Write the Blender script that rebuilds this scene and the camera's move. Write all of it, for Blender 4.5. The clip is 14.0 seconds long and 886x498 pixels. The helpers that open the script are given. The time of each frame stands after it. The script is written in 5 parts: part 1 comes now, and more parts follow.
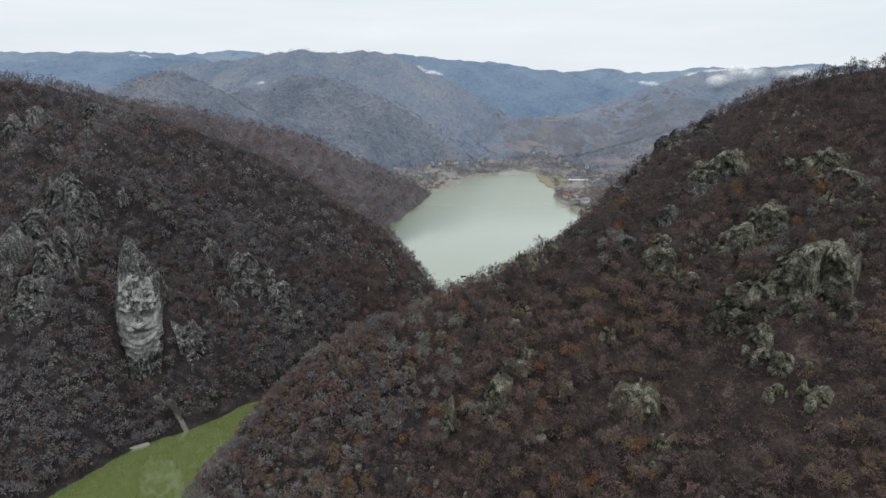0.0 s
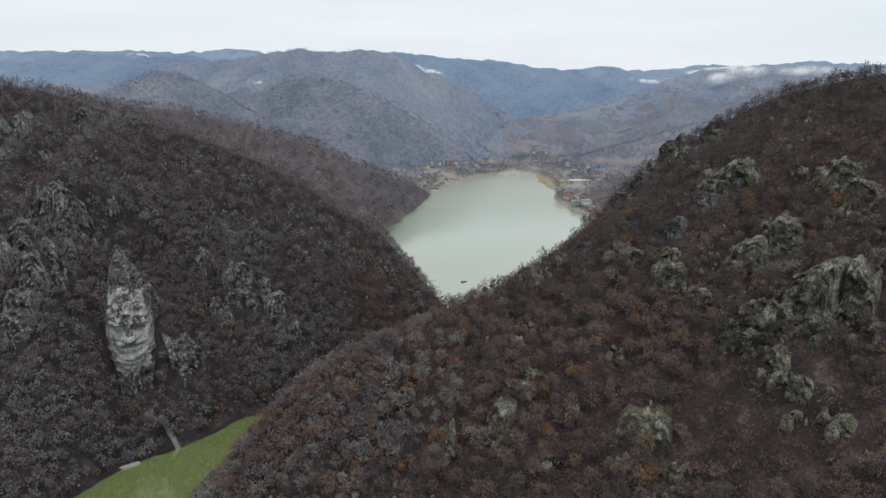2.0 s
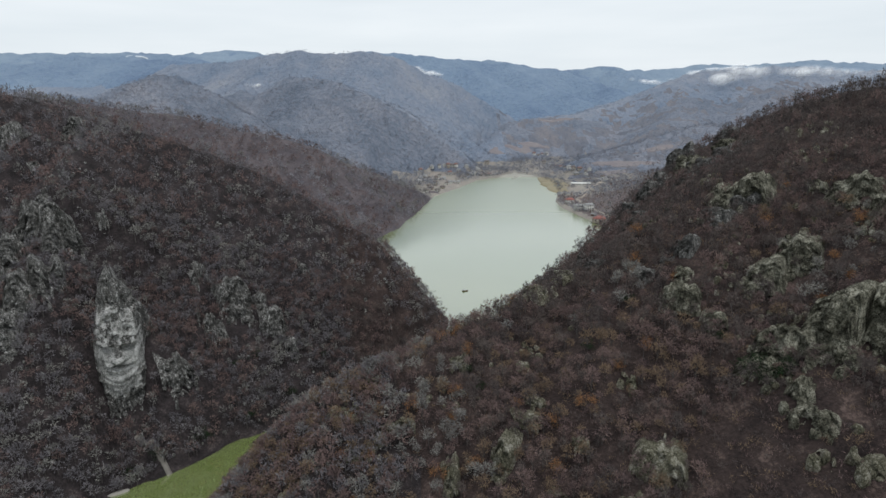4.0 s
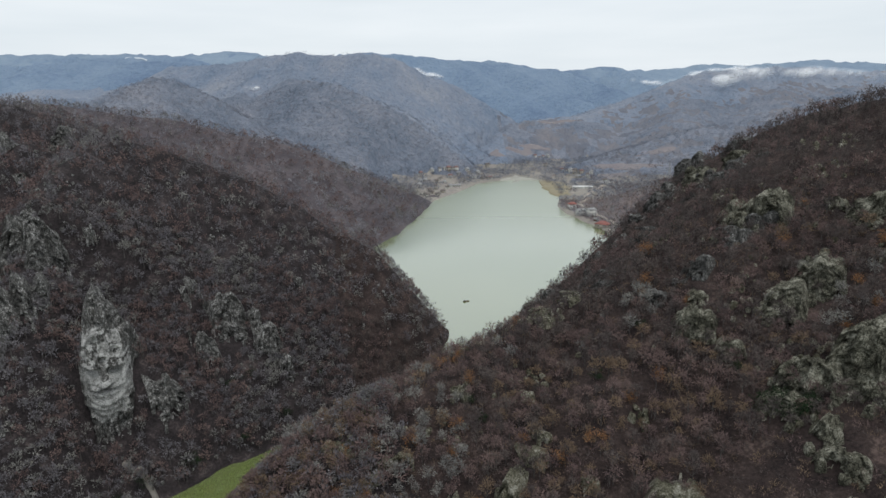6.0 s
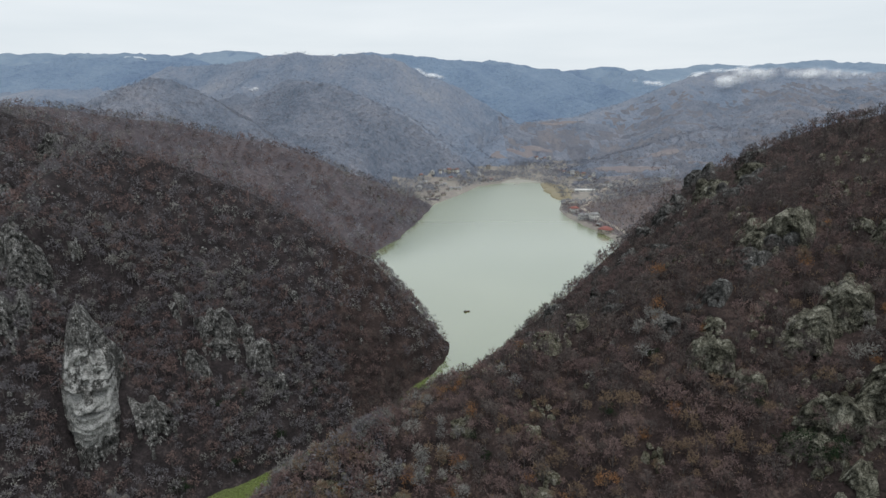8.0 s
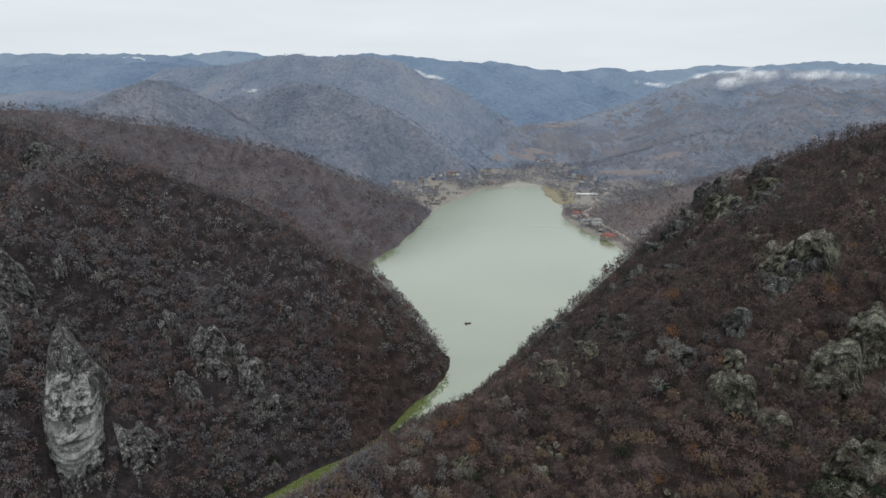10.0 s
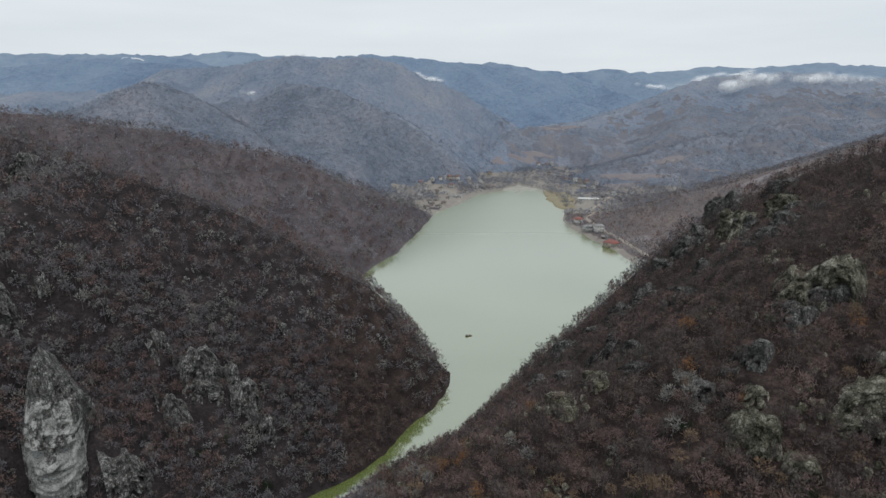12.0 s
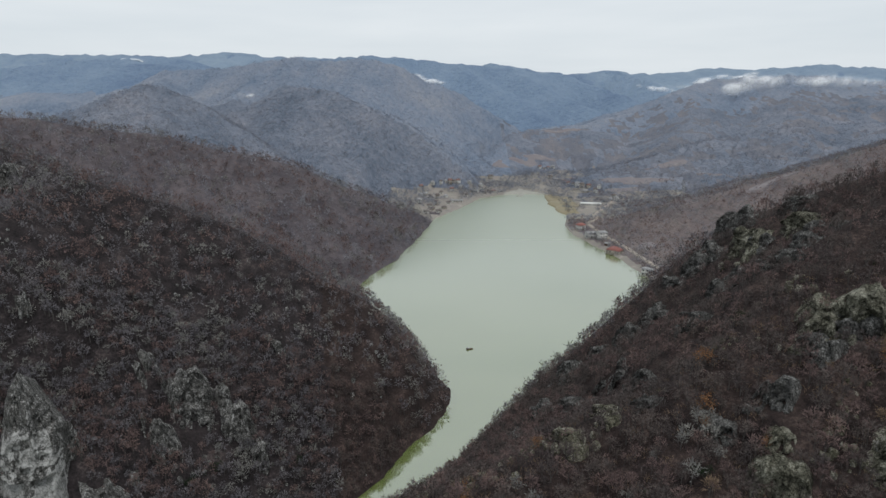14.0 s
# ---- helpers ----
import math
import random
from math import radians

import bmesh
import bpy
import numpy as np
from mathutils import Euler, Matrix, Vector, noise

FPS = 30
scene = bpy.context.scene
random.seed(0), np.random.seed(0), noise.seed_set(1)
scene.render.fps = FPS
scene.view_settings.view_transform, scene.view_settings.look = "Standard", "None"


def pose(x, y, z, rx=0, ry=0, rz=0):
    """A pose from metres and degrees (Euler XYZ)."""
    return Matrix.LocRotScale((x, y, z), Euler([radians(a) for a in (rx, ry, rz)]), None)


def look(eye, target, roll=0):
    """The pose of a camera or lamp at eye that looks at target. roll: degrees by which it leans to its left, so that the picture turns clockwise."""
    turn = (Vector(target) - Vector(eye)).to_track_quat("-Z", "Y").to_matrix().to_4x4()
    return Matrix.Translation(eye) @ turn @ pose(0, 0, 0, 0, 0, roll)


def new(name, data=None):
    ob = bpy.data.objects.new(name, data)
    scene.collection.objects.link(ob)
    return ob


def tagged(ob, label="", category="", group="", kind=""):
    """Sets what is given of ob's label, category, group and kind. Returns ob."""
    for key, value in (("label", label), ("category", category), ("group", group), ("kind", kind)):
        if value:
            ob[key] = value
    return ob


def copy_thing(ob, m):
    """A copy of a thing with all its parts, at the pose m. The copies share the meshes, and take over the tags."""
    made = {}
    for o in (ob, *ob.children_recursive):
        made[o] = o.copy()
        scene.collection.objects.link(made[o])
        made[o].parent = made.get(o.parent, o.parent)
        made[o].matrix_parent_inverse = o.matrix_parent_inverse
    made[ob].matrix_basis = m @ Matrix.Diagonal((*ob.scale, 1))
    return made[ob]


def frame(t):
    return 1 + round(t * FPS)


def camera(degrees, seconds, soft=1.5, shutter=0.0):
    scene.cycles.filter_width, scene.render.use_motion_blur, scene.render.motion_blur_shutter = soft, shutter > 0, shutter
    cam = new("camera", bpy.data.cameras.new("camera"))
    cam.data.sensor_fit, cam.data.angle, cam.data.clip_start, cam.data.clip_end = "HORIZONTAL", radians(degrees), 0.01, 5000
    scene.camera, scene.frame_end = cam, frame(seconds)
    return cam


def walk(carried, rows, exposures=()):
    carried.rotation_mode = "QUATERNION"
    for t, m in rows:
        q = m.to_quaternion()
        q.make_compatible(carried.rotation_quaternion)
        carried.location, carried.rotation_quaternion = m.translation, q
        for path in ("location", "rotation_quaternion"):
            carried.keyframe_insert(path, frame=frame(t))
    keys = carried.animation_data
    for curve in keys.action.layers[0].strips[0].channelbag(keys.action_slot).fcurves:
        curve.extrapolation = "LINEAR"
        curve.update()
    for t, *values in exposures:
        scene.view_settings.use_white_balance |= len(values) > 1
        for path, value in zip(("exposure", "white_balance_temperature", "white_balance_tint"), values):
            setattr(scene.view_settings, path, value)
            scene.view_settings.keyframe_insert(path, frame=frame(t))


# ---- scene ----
cam = camera(73.0, 14.0, soft=1.5)
# seconds, place in metres (the lake lies at z = 0), pitch, roll, yaw in degrees
PATH = [
    (0, -0.00, -0.00, 131.35, -14.566, 0.225, -1.306),
    (0.5, -0.02, 2.00, 131.76, -14.633, 0.182, -1.325),
    (1, -0.04, 4.10, 132.51, -14.707, 0.147, -1.335),
    (1.5, 0.01, 6.36, 133.51, -14.747, 0.119, -1.337),
    (2, 0.01, 8.78, 134.45, -14.779, 0.101, -1.350),
    (2.5, 0.03, 11.27, 135.34, -14.791, 0.075, -1.357),
    (3, 0.06, 13.86, 136.28, -14.781, 0.027, -1.343),
    (5.5, 0.43, 27.23, 141.09, -14.796, -0.273, -1.234),
    (6, 0.57, 30.02, 142.08, -14.795, -0.255, -1.225),
    (6.5, 0.66, 32.89, 143.03, -14.823, -0.229, -1.214),
    (7, 0.69, 35.82, 143.97, -14.846, -0.195, -1.203),
    (7.5, 0.75, 38.74, 144.94, -14.876, -0.164, -1.197),
    (8, 0.79, 41.70, 145.95, -14.887, -0.143, -1.195),
    (10.5, 0.75, 56.18, 150.90, -14.894, -0.053, -1.212),
    (11, 0.72, 59.05, 151.89, -14.895, -0.032, -1.226),
    (11.5, 0.69, 61.87, 152.85, -14.885, 0.001, -1.229),
    (12, 0.66, 64.71, 153.72, -14.871, 0.043, -1.235),
    (12.5, 0.66, 67.56, 154.56, -14.847, 0.086, -1.221),
    (13, 0.72, 70.47, 155.48, -14.841, 0.128, -1.228),
    (13.5, 0.74, 73.42, 156.44, -14.842, 0.143, -1.225),
    (14, 0.74, 76.34, 157.37, -14.829, 0.136, -1.210),
]
walk(cam, [(t, pose(x, y, z, 90 + pitch, 0, yaw) @ pose(0, 0, 0, 0, 0, roll)) for t, x, y, z, pitch, roll, yaw in PATH], [(0.0, 0.08), (7.0, 0.04), (14.0, -0.10)])

# ---------------------------------------------------------------- light: an overcast winter day
world = bpy.data.worlds.new("overcast_sky")
scene.world = world
world.use_nodes = True
wn, wl = world.node_tree.nodes, world.node_tree.links
wn.clear()
w_out, w_mix = wn.new("ShaderNodeOutputWorld"), wn.new("ShaderNodeMixShader")
w_clear, w_cloud = wn.new("ShaderNodeBackground"), wn.new("ShaderNodeBackground")
w_sky = wn.new("ShaderNodeTexSky")
w_sky.sky_type, w_sky.sun_disc = "NISHITA", False
w_sky.sun_elevation, w_sky.sun_rotation = radians(72), radians(143)
w_sky.air_density, w_sky.dust_density = 1.0, 3.0
w_clear.inputs["Strength"].default_value = 0.1
wl.new(w_sky.outputs["Color"], w_clear.inputs["Color"])
w_co, w_map, w_noise, w_ramp = wn.new("ShaderNodeTexCoord"), wn.new("ShaderNodeMapping"), wn.new("ShaderNodeTexNoise"), wn.new("ShaderNodeValToRGB")
w_map.inputs["Scale"].default_value = (2.2, 2.2, 16.0)
w_noise.inputs["Scale"].default_value, w_noise.inputs["Detail"].default_value, w_noise.inputs["Roughness"].default_value = 1.1, 4.0, 0.5
w_ramp.color_ramp.elements[0].position, w_ramp.color_ramp.elements[0].color = 0.3, (0.752, 0.82, 0.872, 1)
w_ramp.color_ramp.elements[1].position, w_ramp.color_ramp.elements[1].color = 0.7, (0.857, 0.91, 0.95, 1)
wl.new(w_co.outputs["Generated"], w_map.inputs["Vector"])
wl.new(w_map.outputs["Vector"], w_noise.inputs["Vector"])
wl.new(w_noise.outputs["Fac"], w_ramp.inputs["Fac"])
wl.new(w_ramp.outputs["Color"], w_cloud.inputs["Color"])
w_cloud.inputs["Strength"].default_value = 1.0
w_mix.inputs["Fac"].default_value = 0.93
wl.new(w_clear.outputs["Background"], w_mix.inputs[1])
wl.new(w_cloud.outputs["Background"], w_mix.inputs[2])
wl.new(w_mix.outputs["Shader"], w_out.inputs["Surface"])
sun = new("sun", bpy.data.lights.new("sun", "SUN"))
sun.data.energy, sun.data.angle, sun.data.color = 1.3, radians(40), (1.0, 0.98, 0.95)
sun.matrix_world = look((90, 80, 520), (0, 200, 60))


# ---------------------------------------------------------------- materials
def surface(name, tones, size, rough=0.9, fine=None, bump=0.3, bump_size=1.0, island=0.0, metal=0.0, rock=None, stretch=(1, 1, 1)):
    """A material whose colour wanders between the tones over patches of that size (metres), with a finer grain of the size fine.
    rock: a second tone set that shows on steep ground. island: how far single loose pieces differ."""
    m = bpy.data.materials.new(name)
    m.use_nodes = True
    n, k = m.node_tree.nodes, m.node_tree.links
    b = n["Principled BSDF"]
    b.inputs["Roughness"].default_value, b.inputs["Metallic"].default_value = rough, metal
    b.inputs["Specular IOR Level"].default_value = 0.25
    geo = n.new("ShaderNodeNewGeometry")
    mp = n.new("ShaderNodeMapping")
    mp.inputs["Scale"].default_value = stretch
    k.new(geo.outputs["Position"], mp.inputs["Vector"])

    def noisy(scale, detail=4.0, roughness=0.55):
        t = n.new("ShaderNodeTexNoise")
        t.inputs["Scale"].default_value, t.inputs["Detail"].default_value, t.inputs["Roughness"].default_value = scale, detail, roughness
        k.new(mp.outputs["Vector"], t.inputs["Vector"])
        return t.outputs["Fac"]

    def math_node(op, a, c):
        q = n.new("ShaderNodeMath")
        q.operation = op
        for slot, v in zip(q.inputs, (a, c)):
            if isinstance(v, (int, float)):
                slot.default_value = v
            else:
                k.new(v, slot)
        return q.outputs[0]

    def ramp(fac, colours):
        r = n.new("ShaderNodeValToRGB")
        e = r.color_ramp.elements
        while len(e) < len(colours):
            e.new(0.5)
        for i, c in enumerate(colours):
            e[i].position, e[i].color = 0.28 + 0.44 * i / max(1, len(colours) - 1), (*c, 1)
        k.new(fac, r.inputs["Fac"])
        return r.outputs["Color"]

    fac = noisy(1.0 / size)
    if fine:
        fac = math_node("ADD", math_node("MULTIPLY", fac, 0.55), math_node("MULTIPLY", noisy(1.0 / fine, 5.0, 0.65), 0.45))
        fac = math_node("ADD", math_node("MULTIPLY", math_node("SUBTRACT", fac, 0.5), 1.5), 0.5)
    if island:
        fac = math_node("ADD", fac, math_node("MULTIPLY", math_node("SUBTRACT", geo.outputs["Random Per Island"], 0.5), island))
    colour = ramp(fac, tones)
    if rock:
        sep = n.new("ShaderNodeSeparateXYZ")
        k.new(geo.outputs["True Normal"], sep.inputs["Vector"])
        steep = math_node("ADD", math_node("MULTIPLY", math_node("SUBTRACT", 0.72, sep.outputs["Z"]), 5.0), math_node("MULTIPLY", math_node("SUBTRACT", noisy(0.09), 0.5), 5.0))
        q = n.new("ShaderNodeMath")
        q.operation, q.use_clamp = "MULTIPLY", True
        k.new(steep, q.inputs[0])
        q.inputs[1].default_value = 1.0
        mix = n.new("ShaderNodeMix")
        mix.data_type = "RGBA"
        k.new(q.outputs[0], mix.inputs["Factor"])
        k.new(colour, mix.inputs["A"])
        k.new(ramp(noisy(0.5), rock), mix.inputs["B"])
        colour = mix.outputs["Result"]
    k.new(colour, b.inputs["Base Color"])
    if bump:
        bp = n.new("ShaderNodeBump")
        bp.inputs["Strength"].default_value, bp.inputs["Distance"].default_value = bump, bump_size
        k.new(noisy(1.0 / bump_size, 6.0, 0.6), bp.inputs["Height"])
        k.new(bp.outputs["Normal"], b.inputs["Normal"])
    return m


LITTER = surface("leaf_litter", [(0.007, 0.005, 0.005), (0.026, 0.018, 0.017), (0.044, 0.031, 0.028), (0.115, 0.082, 0.072)], 7, fine=0.8, bump=1.0, bump_size=0.9)


# Litter of the west slope: less red, slightly bluer.
LITTER_COOL = surface("cooler_leaf_litter", [(0.007, 0.006, 0.006), (0.022, 0.018, 0.019), (0.038, 0.031, 0.032), (0.100, 0.080, 0.078)], 7, fine=0.8, bump=1.0, bump_size=0.9)


def rock_material(name, tones, streak):
    """Limestone: blotches of lichen, stains that run down, and broken relief."""
    m = bpy.data.materials.new(name)
    m.use_nodes = True
    n, k = m.node_tree.nodes, m.node_tree.links
    b = n["Principled BSDF"]
    b.inputs["Roughness"].default_value, b.inputs["Specular IOR Level"].default_value = 0.92, 0.2
    geo = n.new("ShaderNodeNewGeometry")

    def mapped(scale):
        q = n.new("ShaderNodeMapping")
        q.inputs["Scale"].default_value = scale
        k.new(geo.outputs["Position"], q.inputs["Vector"])
        return q.outputs["Vector"]

    def noisy(vector, scale, detail, roughness):
        q = n.new("ShaderNodeTexNoise")
        q.inputs["Scale"].default_value, q.inputs["Detail"].default_value, q.inputs["Roughness"].default_value = scale, detail, roughness
        k.new(vector, q.inputs["Vector"])
        return q.outputs["Fac"]

    def combine(op, a, c):
        q = n.new("ShaderNodeMath")
        q.operation = op
        for slot, v in zip(q.inputs, (a, c)):
            if isinstance(v, (int, float)):
                slot.default_value = v
            else:
                k.new(v, slot)
        return q.outputs[0]

    tall = mapped((1, 1, 0.10))
    blocks = mapped((1, 1, 0.8))
    stain, blotch, grain = noisy(tall, 1.1, 5.0, 0.7), noisy(blocks, 0.3, 4.0, 0.6), noisy(blocks, 2.6, 6.0, 0.75)
    total = combine("ADD", combine("MULTIPLY", stain, streak), combine("ADD", combine("MULTIPLY", blotch, 0.8 - streak), combine("MULTIPLY", grain, 0.62)))
    cell = n.new("ShaderNodeTexVoronoi")
    cell.feature = "DISTANCE_TO_EDGE"
    cell.inputs["Scale"].default_value = 0.8
    warp = n.new("ShaderNodeVectorMath")
    warp.operation = "MULTIPLY_ADD"
    wander = n.new("ShaderNodeTexNoise")
    wander.inputs["Scale"].default_value = 0.5
    k.new(blocks, wander.inputs["Vector"])
    k.new(wander.outputs["Color"], warp.inputs[0])
    warp.inputs[1].default_value = (2.5, 2.5, 2.5)
    k.new(blocks, warp.inputs[2])
    k.new(warp.outputs["Vector"], cell.inputs["Vector"])
    cleft = n.new("ShaderNodeMapRange")
    cleft.inputs["From Max"].default_value, cleft.inputs["To Min"].default_value, cleft.inputs["To Max"].default_value = 0.08, -0.13, 0.015
    k.new(cell.outputs["Distance"], cleft.inputs["Value"])
    total = combine("SUBTRACT", combine("ADD", total, cleft.outputs["Result"]), 0.165)
    r = n.new("ShaderNodeValToRGB")
    e = r.color_ramp.elements
    while len(e) < len(tones):
        e.new(0.5)
    for i, (at, c) in enumerate(tones):
        e[i].position, e[i].color = at, (*c, 1)
    k.new(total, r.inputs["Fac"])
    k.new(r.outputs["Color"], b.inputs["Base Color"])
    bp = n.new("ShaderNodeBump")
    bp.inputs["Strength"].default_value, bp.inputs["Distance"].default_value = 0.9, 0.6
    k.new(combine("ADD", total, combine("MULTIPLY", grain, 0.6)), bp.inputs["Height"])
    k.new(bp.outputs["Normal"], b.inputs["Normal"])
    return m


LIMESTONE = rock_material("limestone", [(0.37, (0.014, 0.014, 0.011)), (0.45, (0.049, 0.048, 0.035)), (0.52, (0.101, 0.098, 0.073)), (0.59, (0.180, 0.176, 0.138)), (0.66, (0.360, 0.353, 0.292))], 0.2)
STREAKED = rock_material("streaked_limestone", [(0.37, (0.017, 0.017, 0.016)), (0.45, (0.054, 0.053, 0.050)), (0.53, (0.104, 0.103, 0.097)), (0.595, (0.187, 0.184, 0.176)), (0.645, (0.431, 0.427, 0.413))], 0.5)
CREST_STONE = rock_material("weathered_dark_limestone", [(0.37, (0.016, 0.016, 0.015)), (0.46, (0.046, 0.046, 0.044)), (0.54, (0.088, 0.087, 0.083)), (0.61, (0.150, 0.148, 0.142)), (0.67, (0.300, 0.297, 0.287))], 0.4)
MOSSY = rock_material("mossy_limestone", [(0.36, (0.020, 0.020, 0.014)), (0.45, (0.066, 0.064, 0.042)), (0.53, (0.132, 0.125, 0.088)), (0.6, (0.211, 0.202, 0.158)), (0.67, (0.387, 0.378, 0.326))], 0.25)
CARVED = rock_material("carved_limestone", [(0.33, (0.063, 0.063, 0.059)), (0.43, (0.188, 0.188, 0.179)), (0.52, (0.322, 0.322, 0.309)), (0.63, (0.520, 0.520, 0.502))], 0.3)
BARK = surface("grey_bark", [(0.045, 0.040, 0.038), (0.11, 0.10, 0.094)], 3, fine=0.4, bump=0.0)
TWIGS = surface("bare_twigs", [(0.092, 0.088, 0.099), (0.142, 0.134, 0.145), (0.201, 0.186, 0.190)], 9, fine=3.0, bump=0.0, island=0.15)
TWIGS_DARK = surface("dark_bare_twigs", [(0.055, 0.045, 0.047), (0.090, 0.075, 0.071), (0.138, 0.113, 0.102)], 9, fine=3.0, bump=0.0, island=0.15)
TWIGS_RED = surface("reddish_twigs", [(0.089, 0.063, 0.064), (0.141, 0.098, 0.093), (0.199, 0.139, 0.123)], 9, fine=3.0, bump=0.0, island=0.15)
TWIGS_GREY = surface("pale_grey_twigs", [(0.129, 0.127, 0.125), (0.189, 0.185, 0.175), (0.258, 0.248, 0.223)], 9, fine=3.0, bump=0.0, island=0.15)
RUSSET_DULL = surface("dull_russet_twigs", [(0.137, 0.098, 0.067), (0.201, 0.142, 0.095)], 12, fine=4.0, bump=0.0, island=0.2)
# Blue-grey of distant haze is mixed into these twig and floor colours.
TWIGS_FAR = surface("faint_haze_twigs", [(0.112, 0.114, 0.141), (0.170, 0.173, 0.200), (0.236, 0.228, 0.250), (0.297, 0.307, 0.323)], 45, fine=7.0, bump=0.0, island=0.35)
TWIGS_PAINTED_HAZE = surface("haze_painted_twigs", [(0.124, 0.163, 0.227), (0.171, 0.205, 0.268), (0.207, 0.230, 0.283), (0.247, 0.268, 0.315)], 90, fine=14.0, bump=0.0, island=0.35)
FAR_FLOOR = surface("faint_haze_forest_floor", [(0.059, 0.052, 0.060), (0.091, 0.079, 0.086), (0.129, 0.109, 0.114)], 40, fine=5, bump=0.5, bump_size=4)
RUSSET = surface("withered_oak_leaves", [(0.140, 0.071, 0.032), (0.239, 0.118, 0.054), (0.309, 0.170, 0.081)], 2, fine=0.6, bump=0.0, island=0.3)
IVY = surface("evergreen_leaves", [(0.007, 0.018, 0.007), (0.018, 0.036, 0.012)], 2, fine=0.5, bump=0.0, island=0.3)
# Distance haze painted into the base colours, bluer and paler towards the horizon.
WOODS_HAZE_BLUE = surface("haze_painted_woods", [(0.127, 0.169, 0.236), (0.174, 0.215, 0.282), (0.213, 0.242, 0.300), (0.261, 0.280, 0.318)], 110, fine=8, bump=1.0, bump_size=7, stretch=(1, 1, 0.4))
WOODS_FRONT = surface("haze_painted_spur_woods", [(0.105, 0.130, 0.173), (0.151, 0.176, 0.224), (0.194, 0.212, 0.256), (0.252, 0.258, 0.294)], 70, fine=7, bump=1.0, bump_size=6, stretch=(1, 1, 0.4))
TWIGS_FRONT = surface("haze_painted_spur_twigs", [(0.124, 0.148, 0.195), (0.179, 0.204, 0.252), (0.228, 0.244, 0.286), (0.287, 0.296, 0.329)], 60, fine=10.0, bump=0.0, island=0.15)
WOODS_MIDDLE = surface("haze_painted_range_woods", [(0.128, 0.184, 0.277), (0.167, 0.233, 0.325), (0.206, 0.272, 0.358)], 170, fine=14, bump=0.9, bump_size=12, stretch=(1, 1, 0.4))
WOODS_HORIZON = surface("haze_painted_horizon_woods", [(0.158, 0.218, 0.298), (0.187, 0.250, 0.328), (0.216, 0.278, 0.349)], 300, fine=40, bump=0.5, bump_size=25)
EAST_FLOOR = surface("reddish_forest_floor", [(0.107, 0.094, 0.099), (0.154, 0.128, 0.126), (0.207, 0.170, 0.159)], 30, fine=5, bump=0.6, bump_size=4)
GARDEN = surface("winter_gardens", [(0.177, 0.164, 0.156), (0.251, 0.223, 0.204), (0.236, 0.224, 0.194), (0.370, 0.328, 0.296)], 18, fine=3, bump=0.4, bump_size=1)
# Reddish brush with the hills' blue-grey haze mixed into its colour.
HEATH = surface("haze_tinted_reddish_heath", [(0.105, 0.120, 0.152), (0.139, 0.148, 0.178), (0.164, 0.164, 0.185), (0.200, 0.188, 0.200)], 45, fine=5, bump=0.6, bump_size=4)
MEADOW = surface("winter_meadow", [(0.158, 0.144, 0.156), (0.203, 0.180, 0.189), (0.195, 0.180, 0.184), (0.259, 0.229, 0.234)], 20, fine=3, bump=0.4, bump_size=1)
GRAVEL = surface("pale_gravel", [(0.22, 0.21, 0.19), (0.36, 0.34, 0.31)], 4, fine=0.5, bump=0.4, bump_size=0.5)


def water_material():
    m = bpy.data.materials.new("silty_green_water")
    m.use_nodes = True
    n, k = m.node_tree.nodes, m.node_tree.links
    b = n["Principled BSDF"]
    b.inputs["Roughness"].default_value, b.inputs["IOR"].default_value = 0.2, 1.75
    b.inputs["Coat Weight"].default_value, b.inputs["Coat Roughness"].default_value = 1.0, 0.2
    b.inputs["Coat IOR"].default_value = 3.1
    b.inputs["Specular IOR Level"].default_value = 0.5
    geo = n.new("ShaderNodeNewGeometry")
    big, small, r, bp = n.new("ShaderNodeTexNoise"), n.new("ShaderNodeTexNoise"), n.new("ShaderNodeValToRGB"), n.new("ShaderNodeBump")
    big.inputs["Scale"].default_value, big.inputs["Detail"].default_value = 0.012, 3.0
    small.inputs["Scale"].default_value, small.inputs["Detail"].default_value = 0.6, 3.0
    for t in (big, small):
        k.new(geo.outputs["Position"], t.inputs["Vector"])
    r.color_ramp.elements[0].position, r.color_ramp.elements[0].color = 0.3, (0.125, 0.162, 0.040, 1)
    r.color_ramp.elements[1].position, r.color_ramp.elements[1].color = 0.7, (0.150, 0.188, 0.062, 1)
    k.new(big.outputs["Fac"], r.inputs["Fac"])
    k.new(r.outputs["Color"], b.inputs["Base Color"])
    place, ripple = n.new("ShaderNodeSeparateXYZ"), n.new("ShaderNodeMapRange")
    k.new(geo.outputs["Position"], place.inputs["Vector"])
    k.new(place.outputs["Y"], ripple.inputs["Value"])
    for slot, v in zip(("From Min", "From Max", "To Min", "To Max"), (440, 780, 0.05, 0.30)):
        ripple.inputs[slot].default_value = v
    ripple.interpolation_type = "SMOOTHSTEP"
    k.new(ripple.outputs["Result"], b.inputs["Roughness"])
    k.new(ripple.outputs["Result"], b.inputs["Coat Roughness"])
    bp.inputs["Strength"].default_value, bp.inputs["Distance"].default_value = 0.12, 0.25
    k.new(small.outputs["Fac"], bp.inputs["Height"])
    k.new(bp.outputs["Normal"], b.inputs["Normal"])
    return m


WATER = water_material()

